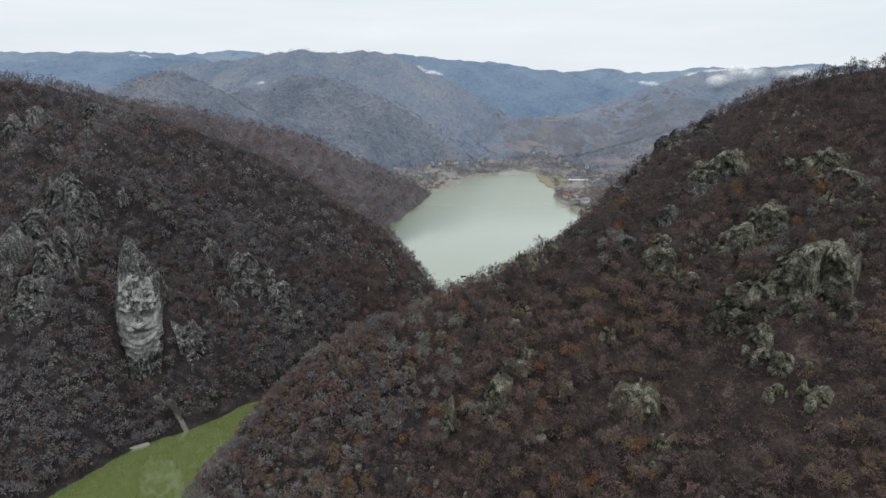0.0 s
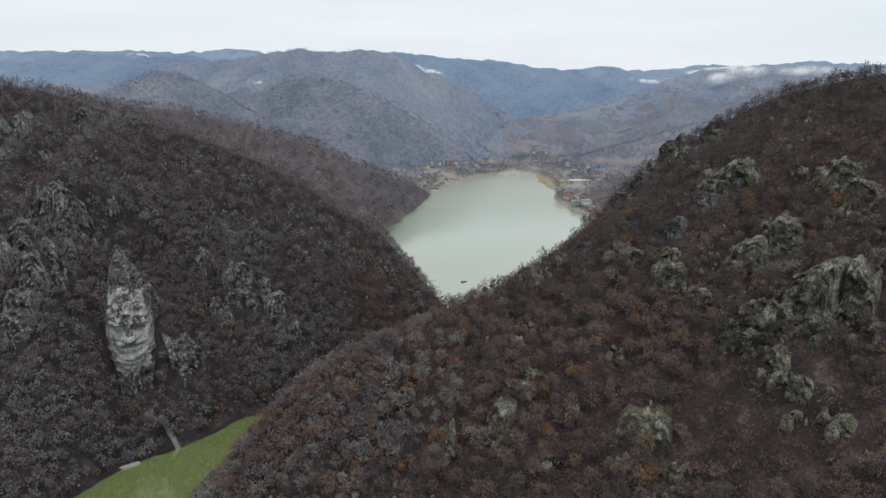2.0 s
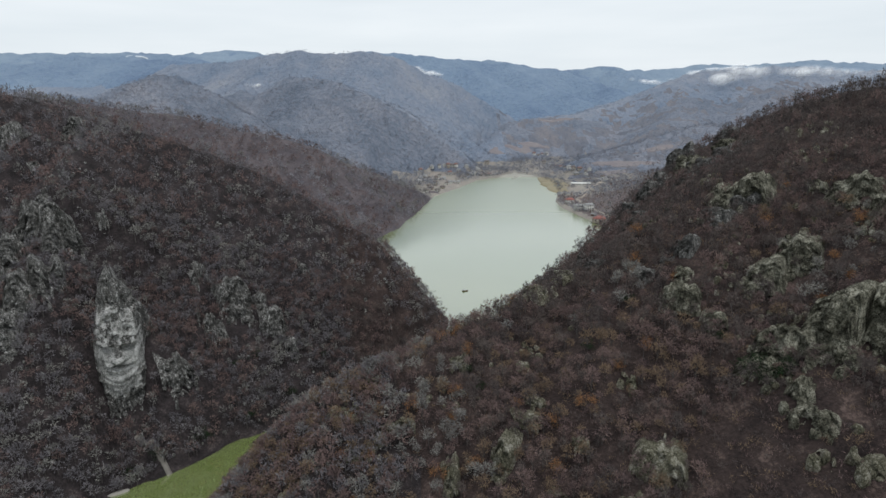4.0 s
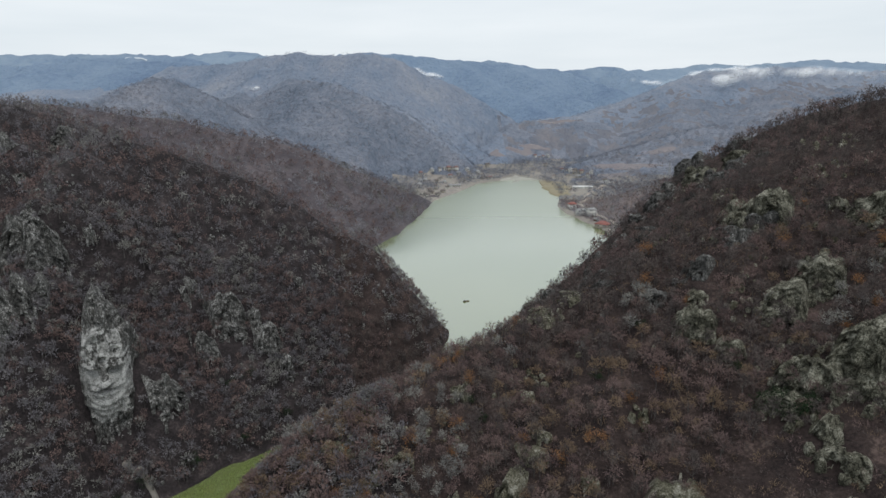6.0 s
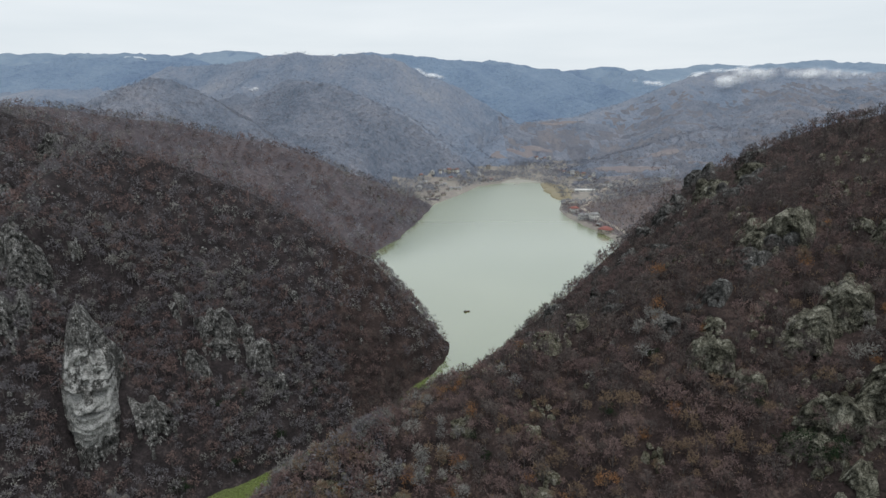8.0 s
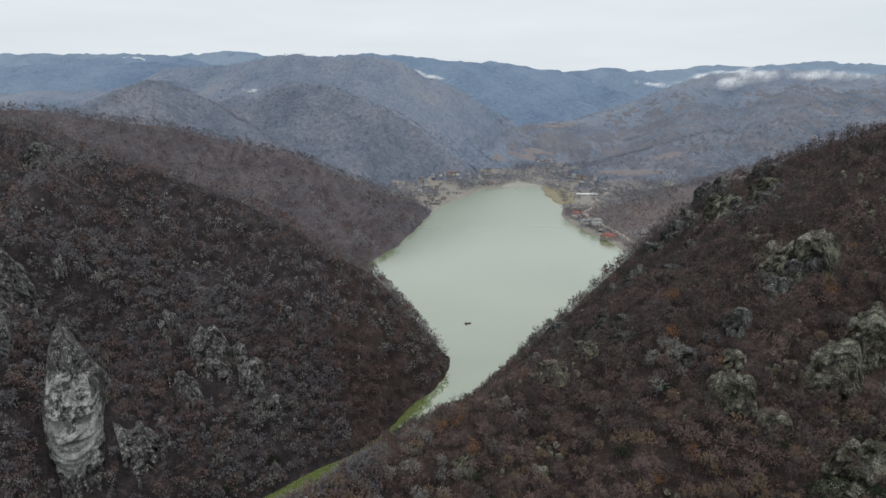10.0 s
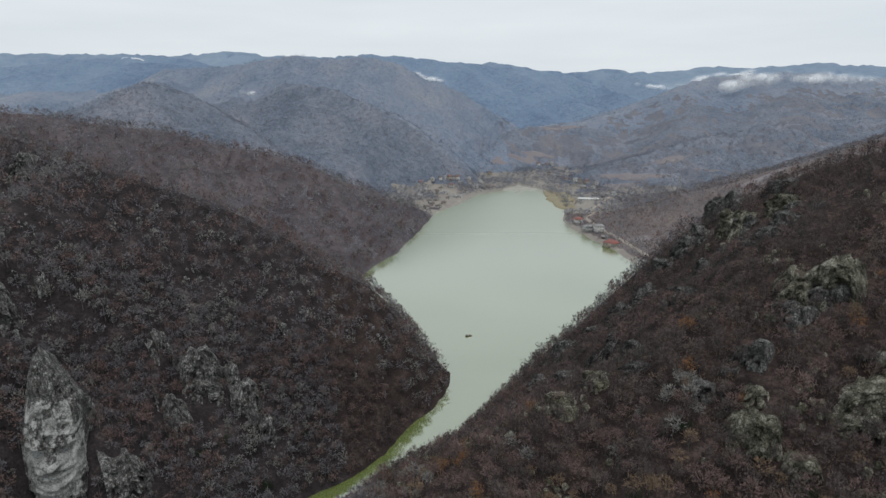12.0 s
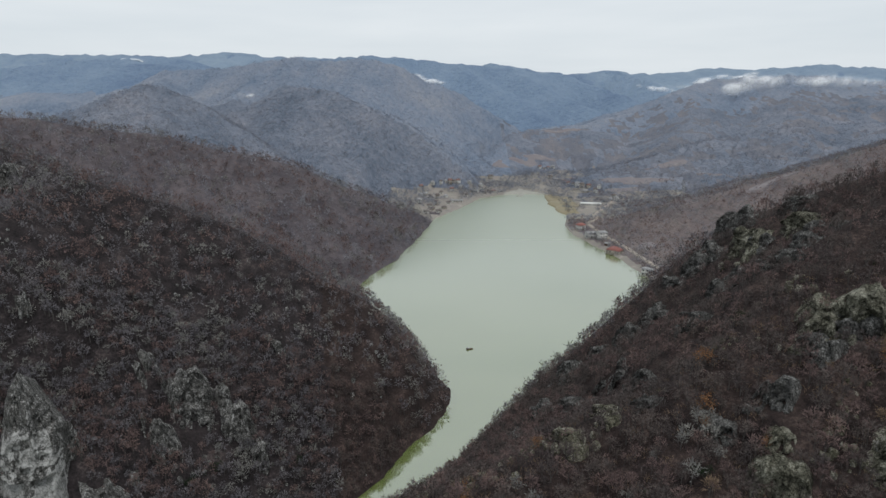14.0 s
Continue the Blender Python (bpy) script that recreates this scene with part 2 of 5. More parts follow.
# ---------------------------------------------------------------- terrain
# Shores of the gorge, the bay and the wide river behind, in metres.
WEST_SHORE = [(-900, -40), (-420, 20), (-230, 85), (-160, 135), (-129, 175), (-117, 200), (-98, 217), (-79, 238), (-57, 256),
              (-33, 281), (-21, 297), (-9, 319), (1, 332), (7, 351), (9, 373), (0, 402), (-20, 451), (-44, 504), (-59, 548),
              (-52, 584), (-33, 632), (-10, 736), (3, 819), (29, 866), (75, 966), (118, 1001), (147, 1050)]
EAST_SHORE = [(180, 1000), (185, 919), (177, 828), (163, 780), (161, 742), (172, 685), (182, 638), (190, 582), (190, 540), (165, 495),
              (125, 445), (94, 409), (69, 381), (41, 349), (21, 316), (0, 283), (-27, 252), (-52, 225), (-70, 201), (-80, 172),
              (-78, 140), (-55, 105), (0, 75), (80, 62), (180, 60), (320, 20), (600, -60), (900, -150)]
RIVER_END = [(900, -3000), (-900, -3000)]

# Crest lines: points (x, y, z), fall to the left and to the right of the line, in metres per metre.
RIDGES = [
    # the near wooded spur
    ([(330, 190, 165), (230, 215, 152), (195, 230, 148), (155, 247, 138), (120, 238, 121), (97, 224, 109), (64, 212, 88), (46, 214, 78), (17, 200, 67), (-8, 187, 60), (-26, 181, 53), (-43, 185, 42), (-56, 196, 32), (-67, 207, 12)], 0.57, 1.0),
    ([(54, 194, 78), (44, 165, 64), (48, 128, 44)], 0.8, 0.8),
    ([(17, 200, 67), (22, 158, 54), (17, 140, 44), (10, 122, 28)], 0.8, 0.8),
    # its rocky edges towards the lake
    ([(110, 238, 116), (89, 237, 103), (84, 242, 94), (60, 231, 79), (40, 237, 60), (26, 247, 43)], 0.9, 0.9),
    ([(140, 225, 124), (103, 206, 105), (92, 204, 99)], 0.8, 0.8),
    ([(152, 256, 134), (132, 300, 112), (118, 326, 94), (97, 350, 65), (72, 380, 7)], 0.8, 0.9),
    ([(195, 230, 148), (200, 300, 120), (207, 340, 97), (218, 430, 60), (203, 520, 15)], 0.6, 0.6),
    # the cliff hill across the water
    ([(-620, 420, 190), (-420, 410, 160), (-290, 385, 141), (-215, 372, 131), (-160, 346, 118), (-122, 358, 106), (-98, 362, 93), (-73, 366, 79), (-46, 370, 61), (-24, 372, 46), (-4, 372, 31), (6, 370, 17), (13, 370, 3)], 0.6, 0.74),
    ([(-160, 342, 120), (-161, 300, 111), (-160, 272, 97), (-157, 259, 77)], 0.9, 0.9),
    ([(-196, 330, 118), (-196, 300, 104), (-188, 270, 80)], 0.9, 0.9),
    ([(-290, 385, 141), (-230, 270, 100), (-205, 215, 60)], 0.75, 0.75),
    # the hill west of the bay
    ([(-760, 700, 158), (-540, 700, 138), (-423, 690, 130), (-369, 690, 126), (-315, 690, 118), (-260, 690, 111), (-208, 700, 98), (-166, 710, 87), (-123, 730, 70), (-78, 760, 46), (-41, 780, 26), (-4, 790, 9)], 0.5, 0.62),
    ([(-208, 700, 92), (-130, 640, 52), (-78, 592, 12)], 0.5, 0.5),
    ([(-123, 730, 66), (-64, 672, 24), (-36, 640, 5)], 0.6, 0.6),
    ([(-300, 690, 108), (-190, 600, 64), (-90, 530, 14)], 0.5, 0.5),
    # the broad hill at the head of the bay, its front spur and its ribs
    ([(-610, 1550, 192), (-479, 1480, 203), (-405, 1440, 206), (-333, 1400, 214), (-285, 1370, 218), (-231, 1360, 214), (-184, 1350, 212), (-149, 1345, 215), (-115, 1350, 210), (-70, 1360, 198), (-1, 1380, 169), (47, 1390, 148), (108, 1390, 118), (168, 1380, 88), (193, 1340, 55)], 0.5, 0.62),
    ([(-277, 1360, 214), (-272, 1230, 164), (-223, 1190, 161), (-159, 1160, 149), (-118, 1140, 132), (-68, 1120, 113), (-39, 1110, 94), (-1, 1090, 68), (36, 1070, 43), (72, 1040, 14)], 0.62, 0.56),
    ([(-183, 1345, 210), (-134, 1300, 165), (-66, 1270, 140), (-1, 1230, 98), (51, 1200, 60), (110, 1150, 22)], 0.7, 0.7),
    ([(-272, 1230, 164), (-240, 1110, 110), (-170, 1010, 52), (-120, 960, 20)], 0.6, 0.6),
    ([(-333, 1400, 212), (-370, 1240, 150), (-330, 1120, 95)], 0.6, 0.6),
    # the rounded hill to its west
    ([(-900, 860, 80), (-650, 900, 88), (-565, 960, 111), (-512, 1000, 131), (-478, 1020, 149), (-439, 1030, 159), (-405, 1030, 157), (-357, 1010, 137), (-318, 990, 117), (-281, 970, 98), (-251, 950, 84), (-181, 880, 50)], 0.5, 0.55),
    ([(-439, 1030, 159), (-520, 1250, 150), (-610, 1550, 192)], 0.5, 0.5),
    # hills further up the valley
    ([(-401, 2300, 260), (-275, 2250, 261), (-192, 2200, 262), (-116, 2200, 257), (-40, 2200, 256), (36, 2150, 246), (73, 2150, 237), (167, 2150, 231), (261, 2150, 225), (413, 2150, 206), (497, 2100, 180), (577, 2050, 153), (621, 1900, 121)], 0.45, 0.5),
    ([(-192, 2200, 260), (-20, 1900, 180), (130, 1640, 90)], 0.5, 0.5),
    ([(73, 2150, 237), (230, 1850, 150), (330, 1640, 70)], 0.5, 0.5),
    ([(261, 2150, 225), (420, 1850, 130), (470, 1700, 80)], 0.5, 0.5),
    ([(128, 1220, 34), (197, 1330, 77), (263, 1370, 80), (330, 1370, 84), (386, 1400, 93), (476, 1430, 106)], 0.4, 0.4),
    ([(413, 1450, 92), (481, 1450, 124), (531, 1450, 141), (605, 1480, 164), (678, 1500, 178), (743, 1500, 186), (823, 1480, 187), (908, 1450, 184), (984, 1400, 183), (1222, 1350, 192), (1500, 1300, 205), (2300, 1300, 240)], 0.36, 0.4),
    ([(605, 1480, 162), (520, 1280, 104), (400, 1120, 48)], 0.34, 0.34),
    ([(823, 1480, 185), (720, 1260, 120), (610, 1080, 70)], 0.34, 0.34),
    ([(270, 1030, 22), (369, 1080, 46), (484, 1130, 68), (610, 1180, 80), (813, 1150, 102)], 0.3, 0.3),
    ([(238, 700, 8), (262, 724, 22), (322, 760, 35), (364, 780, 41), (441, 800, 60), (553, 800, 94), (705, 800, 135), (1100, 850, 160), (1800, 800, 190)], 0.3, 0.3),
    # the horizon
    ([(227, 2900, 256), (291, 2900, 270), (355, 2900, 259), (510, 2900, 234), (613, 2900, 232), (703, 2850, 236), (792, 2850, 243), (856, 2850, 234), (909, 2700, 200), (933, 2500, 153)], 0.45, 0.45),
    ([(744, 3500, 239), (1214, 3500, 241), (1339, 3500, 253), (1589, 3500, 272), (1685, 3500, 263), (1879, 3400, 275), (2124, 3400, 288), (2385, 3300, 273), (2986, 3200, 282)], 0.35, 0.35),
    ([(-2734, 3300, 325), (-2174, 3300, 322), (-1751, 3300, 321), (-1284, 3200, 309), (-1109, 3100, 312), (-957, 3050, 323), (-852, 3050, 318), (-760, 3100, 303), (-581, 3300, 312)], 0.3, 0.35),
    ([(-1552, 2500, 263), (-1434, 2500, 271), (-1359, 2500, 277), (-1296, 2500, 270), (-1196, 2450, 270), (-1090, 2450, 277), (-997, 2450, 265), (-914, 2450, 259)], 0.3, 0.3),
    ([(-1808, 2000, 217), (-1235, 1900, 218), (-1094, 1880, 223), (-971, 1860, 230), (-857, 1850, 224), (-710, 1800, 220), (-584, 1700, 200)], 0.35, 0.35),
]


def lattice(n, seed):
    return np.random.RandomState(seed).rand(n, n)


LATTICE = [lattice(256, s) for s in range(6)]


def value_noise(x, y, seed=0):
    """Smooth noise of period 256, from 0 to 1."""
    g = LATTICE[seed % 6]
    xi, yi = np.floor(x).astype(int), np.floor(y).astype(int)
    u, v = x - xi, y - yi
    u, v = u * u * (3 - 2 * u), v * v * (3 - 2 * v)
    a, b = g[xi % 256, yi % 256], g[(xi + 1) % 256, yi % 256]
    c, d = g[xi % 256, (yi + 1) % 256], g[(xi + 1) % 256, (yi + 1) % 256]
    return (a * (1 - u) + b * u) * (1 - v) + (c * (1 - u) + d * u) * v


def fractal(x, y, size, octaves=4, seed=0):
    total, weight, amount = 0.0, 0.0, 1.0
    for k in range(octaves):
        total = total + amount * value_noise(x / size + 17.3 * k, y / size + 9.1 * k, seed + k)
        weight += amount
        size, amount = size / 2.03, amount * 0.5
    return total / weight - 0.5


def line_distance(x, y, line):
    """Distance to a line of points, the third value of its nearest point, and on which side (left is positive)."""
    best = np.full(x.shape, 1e9)
    third, side = np.zeros(x.shape), np.zeros(x.shape)
    for a, b in zip(line[:-1], line[1:]):
        dx, dy = b[0] - a[0], b[1] - a[1]
        s = np.clip(((x - a[0]) * dx + (y - a[1]) * dy) / (dx * dx + dy * dy), 0, 1)
        d = np.hypot(x - a[0] - s * dx, y - a[1] - s * dy)
        near = d < best
        best = np.where(near, d, best)
        if len(a) > 2:
            third = np.where(near, a[2] + s * (b[2] - a[2]), third)
            side = np.where(near, dx * (y - a[1]) - dy * (x - a[0]), side)
    return best, third, side


SHORE = WEST_SHORE + EAST_SHORE + RIVER_END


def shore_distance(x, y):
    """Metres from the shore, positive on land."""
    x = x + 5 * fractal(x, y, 30, 2, 2)
    y = y + 5 * fractal(x, y, 30, 2, 4)
    d = line_distance(x, y, SHORE + SHORE[:1])[0]
    inside = np.zeros(x.shape, bool)
    for (ax, ay), (bx, by) in zip(SHORE, SHORE[1:] + SHORE[:1]):
        if ay != by:
            inside ^= ((ay > y) != (by > y)) & (x < (bx - ax) * (y - ay) / (by - ay) + ax)
    return np.where(inside, -d, d)


def soft_max(a, b, k):
    h = np.clip(0.5 + 0.5 * (a - b) / k, 0, 1)
    return b * (1 - h) + a * h + k * h * (1 - h)


def height(x, y):
    """The ground's height; the lake lies at 0."""
    x, y = np.asarray(x, float), np.asarray(y, float)
    far = np.clip((y - 700) / 700, 0, 1)
    bend = 14 + 16 * far
    wx, wy = x + bend * fractal(x, y, 70 + 180 * far, 3, 1), y + bend * fractal(x, y, 70 + 180 * far, 3, 3)
    d = shore_distance(x, y)
    land = 2.0 + 0.02 * np.clip(d, 0, 400) + 0.03 * np.clip(y - 1100, 0, 900)
    for line, left, right in RIDGES:
        near, crest, side = line_distance(wx, wy, line)
        fall = np.where(side > 0, left, right)
        land = soft_max(land, crest - fall * near * near / (near + 6), 5 + 8 * far)
    rough = np.clip(land / 30, 0, 1)
    land = land + rough * (9 * fractal(x, y, 46, 4, 0) + far * (6 - 34 * np.abs(fractal(x, y, 260, 4, 5)) - 22 * np.abs(fractal(x, y, 120, 3, 2))))
    # the foot of the carved cliff, cut back level
    along, beside = (x + 122.2) * 0.40 - (y - 238.5) * 0.917, (x + 122.2) * 0.917 + (y - 238.5) * 0.40
    cut = np.clip((13 - np.abs(beside - 0.5)) / 6, 0, 1) * np.clip((along + 1) / 3, 0, 1)
    land = land - cut * np.clip(land - (22.5 - 0.8 * along), 0, 40)
    bank = 1.3 * d + 0.4
    land = -soft_max(-land, -bank, 4)
    return np.where(d > 0, np.maximum(land, 0.15 + 0.05 * d), np.maximum(-6, 0.35 * d - 0.2))

# ---------------------------------------------------------------- mesh helpers
def mesh_of(name, verts, faces, *materials):
    """A mesh from an array of places and an array of triangles or quads."""
    verts, faces = np.asarray(verts, np.float32), np.asarray(faces, np.int32)
    me = bpy.data.meshes.new(name)
    me.vertices.add(len(verts))
    me.vertices.foreach_set("co", verts.ravel())
    sides = faces.shape[1]
    me.loops.add(faces.size)
    me.loops.foreach_set("vertex_index", faces.ravel())
    me.polygons.add(len(faces))
    me.polygons.foreach_set("loop_start", np.arange(len(faces), dtype=np.int32) * sides)
    for m in materials:
        me.materials.append(m)
    me.update(calc_edges=True)
    me.validate()
    return me


def smooth(me):
    me.polygons.foreach_set("use_smooth", np.ones(len(me.polygons), bool))
    return me


def part(name, me, parent, label=""):
    ob = new(name, me)
    ob.parent = parent
    return tagged(ob, label)


def steps(core_from, core_to, step, low, high, grow):
    """Even steps in the core, which widen beyond it."""
    out = list(np.arange(core_from, core_to + 0.1, step))
    a = step
    while out[-1] < high:
        a *= grow
        out.append(out[-1] + a)
    a = step
    while out[0] > low:
        a *= grow
        out.insert(0, out[0] - a)
    return np.array(out)


def sheet(xs, ys, rise=None):
    gx, gy = np.meshgrid(xs, ys, indexing="ij")
    gz = height(gx, gy)
    if rise is not None:
        gz = gz + rise(gx, gy, gz)
    verts = np.stack([gx, gy, gz], -1).reshape(-1, 3)
    a = np.arange(len(xs) * len(ys)).reshape(len(xs), len(ys))
    return verts, np.stack([a[:-1, :-1], a[1:, :-1], a[1:, 1:], a[:-1, 1:]], -1).reshape(-1, 4)


# ---------------------------------------------------------------- ground, water, far hills
# Fields on the valley sides: x, y, half lengths, turn in degrees.
FIELDS = [(162, 1207, 52, 15, 21), (215, 1240, 30, 8, 10), (290, 1352, 52, 6, 5), (318, 1013, 62, 11, -8), (300, 985, 30, 7, 0), (395, 1058, 40, 8, 12),
          (367, 850, 46, 6, 15), (542, 960, 60, 9, -20), (420, 795, 50, 5, 25), (222, 668, 14, 7, 40), (470, 1010, 40, 6, -12)]


def in_field(x, y, grow=1.0):
    found = np.zeros(np.shape(x), bool)
    for cx, cy, a, b, turn in FIELDS:
        c, s = math.cos(radians(turn)), math.sin(radians(turn))
        u, v = (x - cx) * c + (y - cy) * s, -(x - cx) * s + (y - cy) * c
        found |= (np.abs(u) / a) ** 2 + (np.abs(v) / b) ** 2 < grow + 1.8 * fractal(x, y, 16, 4, 2)
    return found


def open_land(x, y, d):
    """Valley floor with its gardens, the strip by the lake road, and the fields."""
    z = height(x, y)
    floor = (y > 805) & (z < 5 + 9 * fractal(x, y, 60, 2, 1)) & (y < 1130 + 90 * fractal(x, y, 45, 2, 4)) & (x > -22 + 90 * fractal(x, y, 45, 3, 3)) & (x < 300 + 120 * fractal(x, y, 45, 2, 0))
    strip_e = (x > 150) & (y > 560) & (y < 800) & (d < 6 + 12 * fractal(x, y, 25, 2, 1))
    return floor | strip_e | in_field(x, y)


def heath(x, y):
    """Reddish open brush on the slopes east of the valley."""
    here = np.clip((x - 120) / 80, 0, 1) * np.clip((y - 880) / 60, 0, 1) * np.clip((1480 - y) / 160, 0, 1)
    return (fractal(x, y, 85, 3, 1) + 1.2 * fractal(x, y, 15, 2, 5) + 0.02) * here > 0.1


def valley_side(x, y):
    """Where the far woods begin, up the valley from the bay: positive inside, in metres."""
    return y + 70 * fractal(x, y, 90, 3, 3) - 860 - 60 * np.clip(x / 150, 0, 1)


def front_spur(x, y):
    """The nearer spurs at the head of the bay, before the broad hill."""
    edge = np.where(x < -272, 1236, np.where(x > 150, 1340, 1236 - 0.55 * (x + 272)))
    return y + 40 * fractal(x, y, 60, 2, 3) < edge


verts, quads = sheet(steps(-280, 240, 3.8, -4300, 4300, 1.045), steps(75, 430, 3.8, -2600, 4800, 1.03))
me = smooth(mesh_of("ground", verts, quads, LITTER, MEADOW, FAR_FLOOR, WOODS_HAZE_BLUE, WOODS_MIDDLE, HEATH, EAST_FLOOR, GARDEN, WOODS_FRONT, LITTER_COOL))
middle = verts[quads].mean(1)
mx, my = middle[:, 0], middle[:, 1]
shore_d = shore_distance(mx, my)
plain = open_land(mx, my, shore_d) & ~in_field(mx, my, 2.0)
# Zones by distance; the farther ones carry haze in their colour.
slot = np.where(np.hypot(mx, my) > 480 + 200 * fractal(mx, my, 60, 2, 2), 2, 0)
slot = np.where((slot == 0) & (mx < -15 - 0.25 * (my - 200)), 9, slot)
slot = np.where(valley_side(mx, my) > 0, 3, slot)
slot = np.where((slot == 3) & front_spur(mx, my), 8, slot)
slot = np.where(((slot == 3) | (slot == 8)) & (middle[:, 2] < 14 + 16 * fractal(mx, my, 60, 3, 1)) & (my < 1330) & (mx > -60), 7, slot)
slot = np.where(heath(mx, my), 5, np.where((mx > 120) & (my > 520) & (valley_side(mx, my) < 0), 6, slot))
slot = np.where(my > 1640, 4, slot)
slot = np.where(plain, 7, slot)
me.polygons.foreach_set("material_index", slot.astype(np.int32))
ground = tagged(new("ground", me), "hilly ground under brown leaf litter with tan meadows, far parts tinted with painted haze", "ground", kind="structure")

verts = [(-4200, -2800, 0), (4200, -2800, 0), (4200, 1300, 0), (-4200, 1300, 0)]
water = tagged(new("water", mesh_of("water", verts, [(0, 1, 2, 3)], WATER)), "calm silty green water of the gorge and bay", "water", kind="structure")


def wooded_hills(name, label, materials, step, begin, outer, wide, low, rise, tall, inside):
    """The closed canopy of far woods over the hills, tree tops and gaps; its rim sinks into the ground where inside() ends."""
    tips = np.random.RandomState(int(step))

    def lift(a, b, c):
        edge = np.clip(inside(a, b) / 60, 0, 1) * np.clip((c - low) / 8, 0, 1)
        edge = np.where(open_land(a, b, np.full(a.shape, 99.0)), 0, edge)
        edge = np.where(heath(a, b), edge * 0.6, edge)
        return edge * (rise + 3) - 3 + edge * tall * (0.8 * fractal(a, b, step * 3.2, 3, 2) + 0.55 * tips.uniform(-0.5, 0.5, a.shape))

    verts, quads = sheet(np.arange(-wide, wide, step), np.arange(begin, outer, step), lift)
    mid = verts[quads].mean(1)
    quads = quads[(np.hypot(mid[:, 0], mid[:, 1]) < outer) & (np.abs(mid[:, 0]) < 0.9 * mid[:, 1] + 100)]
    used = np.unique(quads)
    at = np.zeros(len(verts), int)
    at[used] = np.arange(len(used))
    me = smooth(mesh_of(name, verts[used], at[quads], *materials))
    if len(materials) > 1:
        mid = verts[quads].mean(1)
        me.polygons.foreach_set("material_index", np.where(heath(mid[:, 0], mid[:, 1]), 1, np.where(front_spur(mid[:, 0], mid[:, 1]), 2, 0)).astype(np.int32))
    return tagged(new(name, me), label, "woods", kind="structure")


# Each canopy farther back has stronger haze painted into its colour.
wooded_hills("backdrop_hills", "bare woods over distant hills, blue-grey with painted haze", [WOODS_HAZE_BLUE, HEATH, WOODS_FRONT], 8.0, 780, 1900, 1500, 5, 3.0, 6, lambda a, b: np.minimum(valley_side(a, b), 1640 - b))
wooded_hills("backdrop_range", "wooded range behind the valley, blue with painted haze", [WOODS_MIDDLE], 15.0, 1560, 2950, 2700, 0, 5, 12, lambda a, b: b - 1600)
wooded_hills("backdrop_horizon", "wooded hills on the horizon, pale blue with painted haze", [WOODS_HORIZON], 26.0, 2300, 4500, 3600, 0, 6, 16, lambda a, b: np.hypot(a, b) - 2650)


def field(cx, cy, a, b, turn):
    """A meadow laid over the slope, with an uneven rim that dips into the ground."""
    u, v = np.meshgrid(np.linspace(-1.5, 1.5, 40), np.linspace(-1.5, 1.5, 24), indexing="ij")
    c, s = math.cos(radians(turn)), math.sin(radians(turn))
    x, y = cx + u * a * c - v * b * s, cy + u * a * s + v * b * c
    inner = 1.0 + 1.8 * fractal(x, y, 16, 4, 2) - np.abs(u) ** 2 - np.abs(v) ** 2
    verts = np.stack([x, y, np.maximum(height(x, y), 0.5) + np.clip(3 * inner, -4, 0.6)], -1).reshape(-1, 3)
    i = np.arange(40 * 24).reshape(40, 24)
    quads = np.stack([i[:-1, :-1], i[1:, :-1], i[1:, 1:], i[:-1, 1:]], -1).reshape(-1, 4)
    return tagged(new("field", smooth(mesh_of("field", verts, quads, MEADOW))), "tan winter meadow on the valley side", "field", kind="structure")


for row in FIELDS:
    field(*row)

# ---------------------------------------------------------------- limestone crags
# Crags: x, y, width and height in metres.
SPUR_CRAGS = [(110, 187, 14.2, 16.2), (98, 183, 12.9, 17.5), (106, 159, 13.6, 20.0), (113, 154, 7.6, 17.2), (91, 158, 15.7, 10.8), (84, 157, 12.4, 9.0), (132, 200, 15.6, 11.1),
              (133, 186, 8.9, 11.1), (126, 205, 11.2, 5.8), (104, 213, 22.0, 12.3), (95, 211, 9.0, 9.0), (125, 270, 15.4, 13.8), (114, 280, 14.6, 16.9), (73, 183, 11.2, 9.3),
              (80, 173, 9.1, 7.3), (88, 146, 7.0, 8.3), (98, 150, 10.6, 7.2), (87, 138, 14.5, 6.4), (110, 144, 6.9, 6.9), (77, 190, 6.6, 6.6)]
SLOPE_CRAGS = [(35, 212, 16.8, 5.5), (47, 214, 12.7, 4.9), (19, 153, 6.6, 12.2), (6, 154, 5.0, 10.6), (26, 162, 8.5, 3.9), (56, 145, 13.3, 8.7),
               (59, 133, 4.5, 7.5), (91, 126, 8, 7), (85, 130, 5, 5), (9, 184, 5.6, 4.9), (-8, 167, 10.6, 3.7), (-21, 172, 9.1, 3.8),
               (-14, 164, 6, 3), (-21, 160, 5, 3), (26, 180, 4, 5), (29, 167, 6, 4), (54, 167, 5, 5), (57, 146, 6, 5), (38, 153, 4, 3), (32, 144, 7, 4), (47, 138, 5, 4), (-26, 172, 5, 3)]
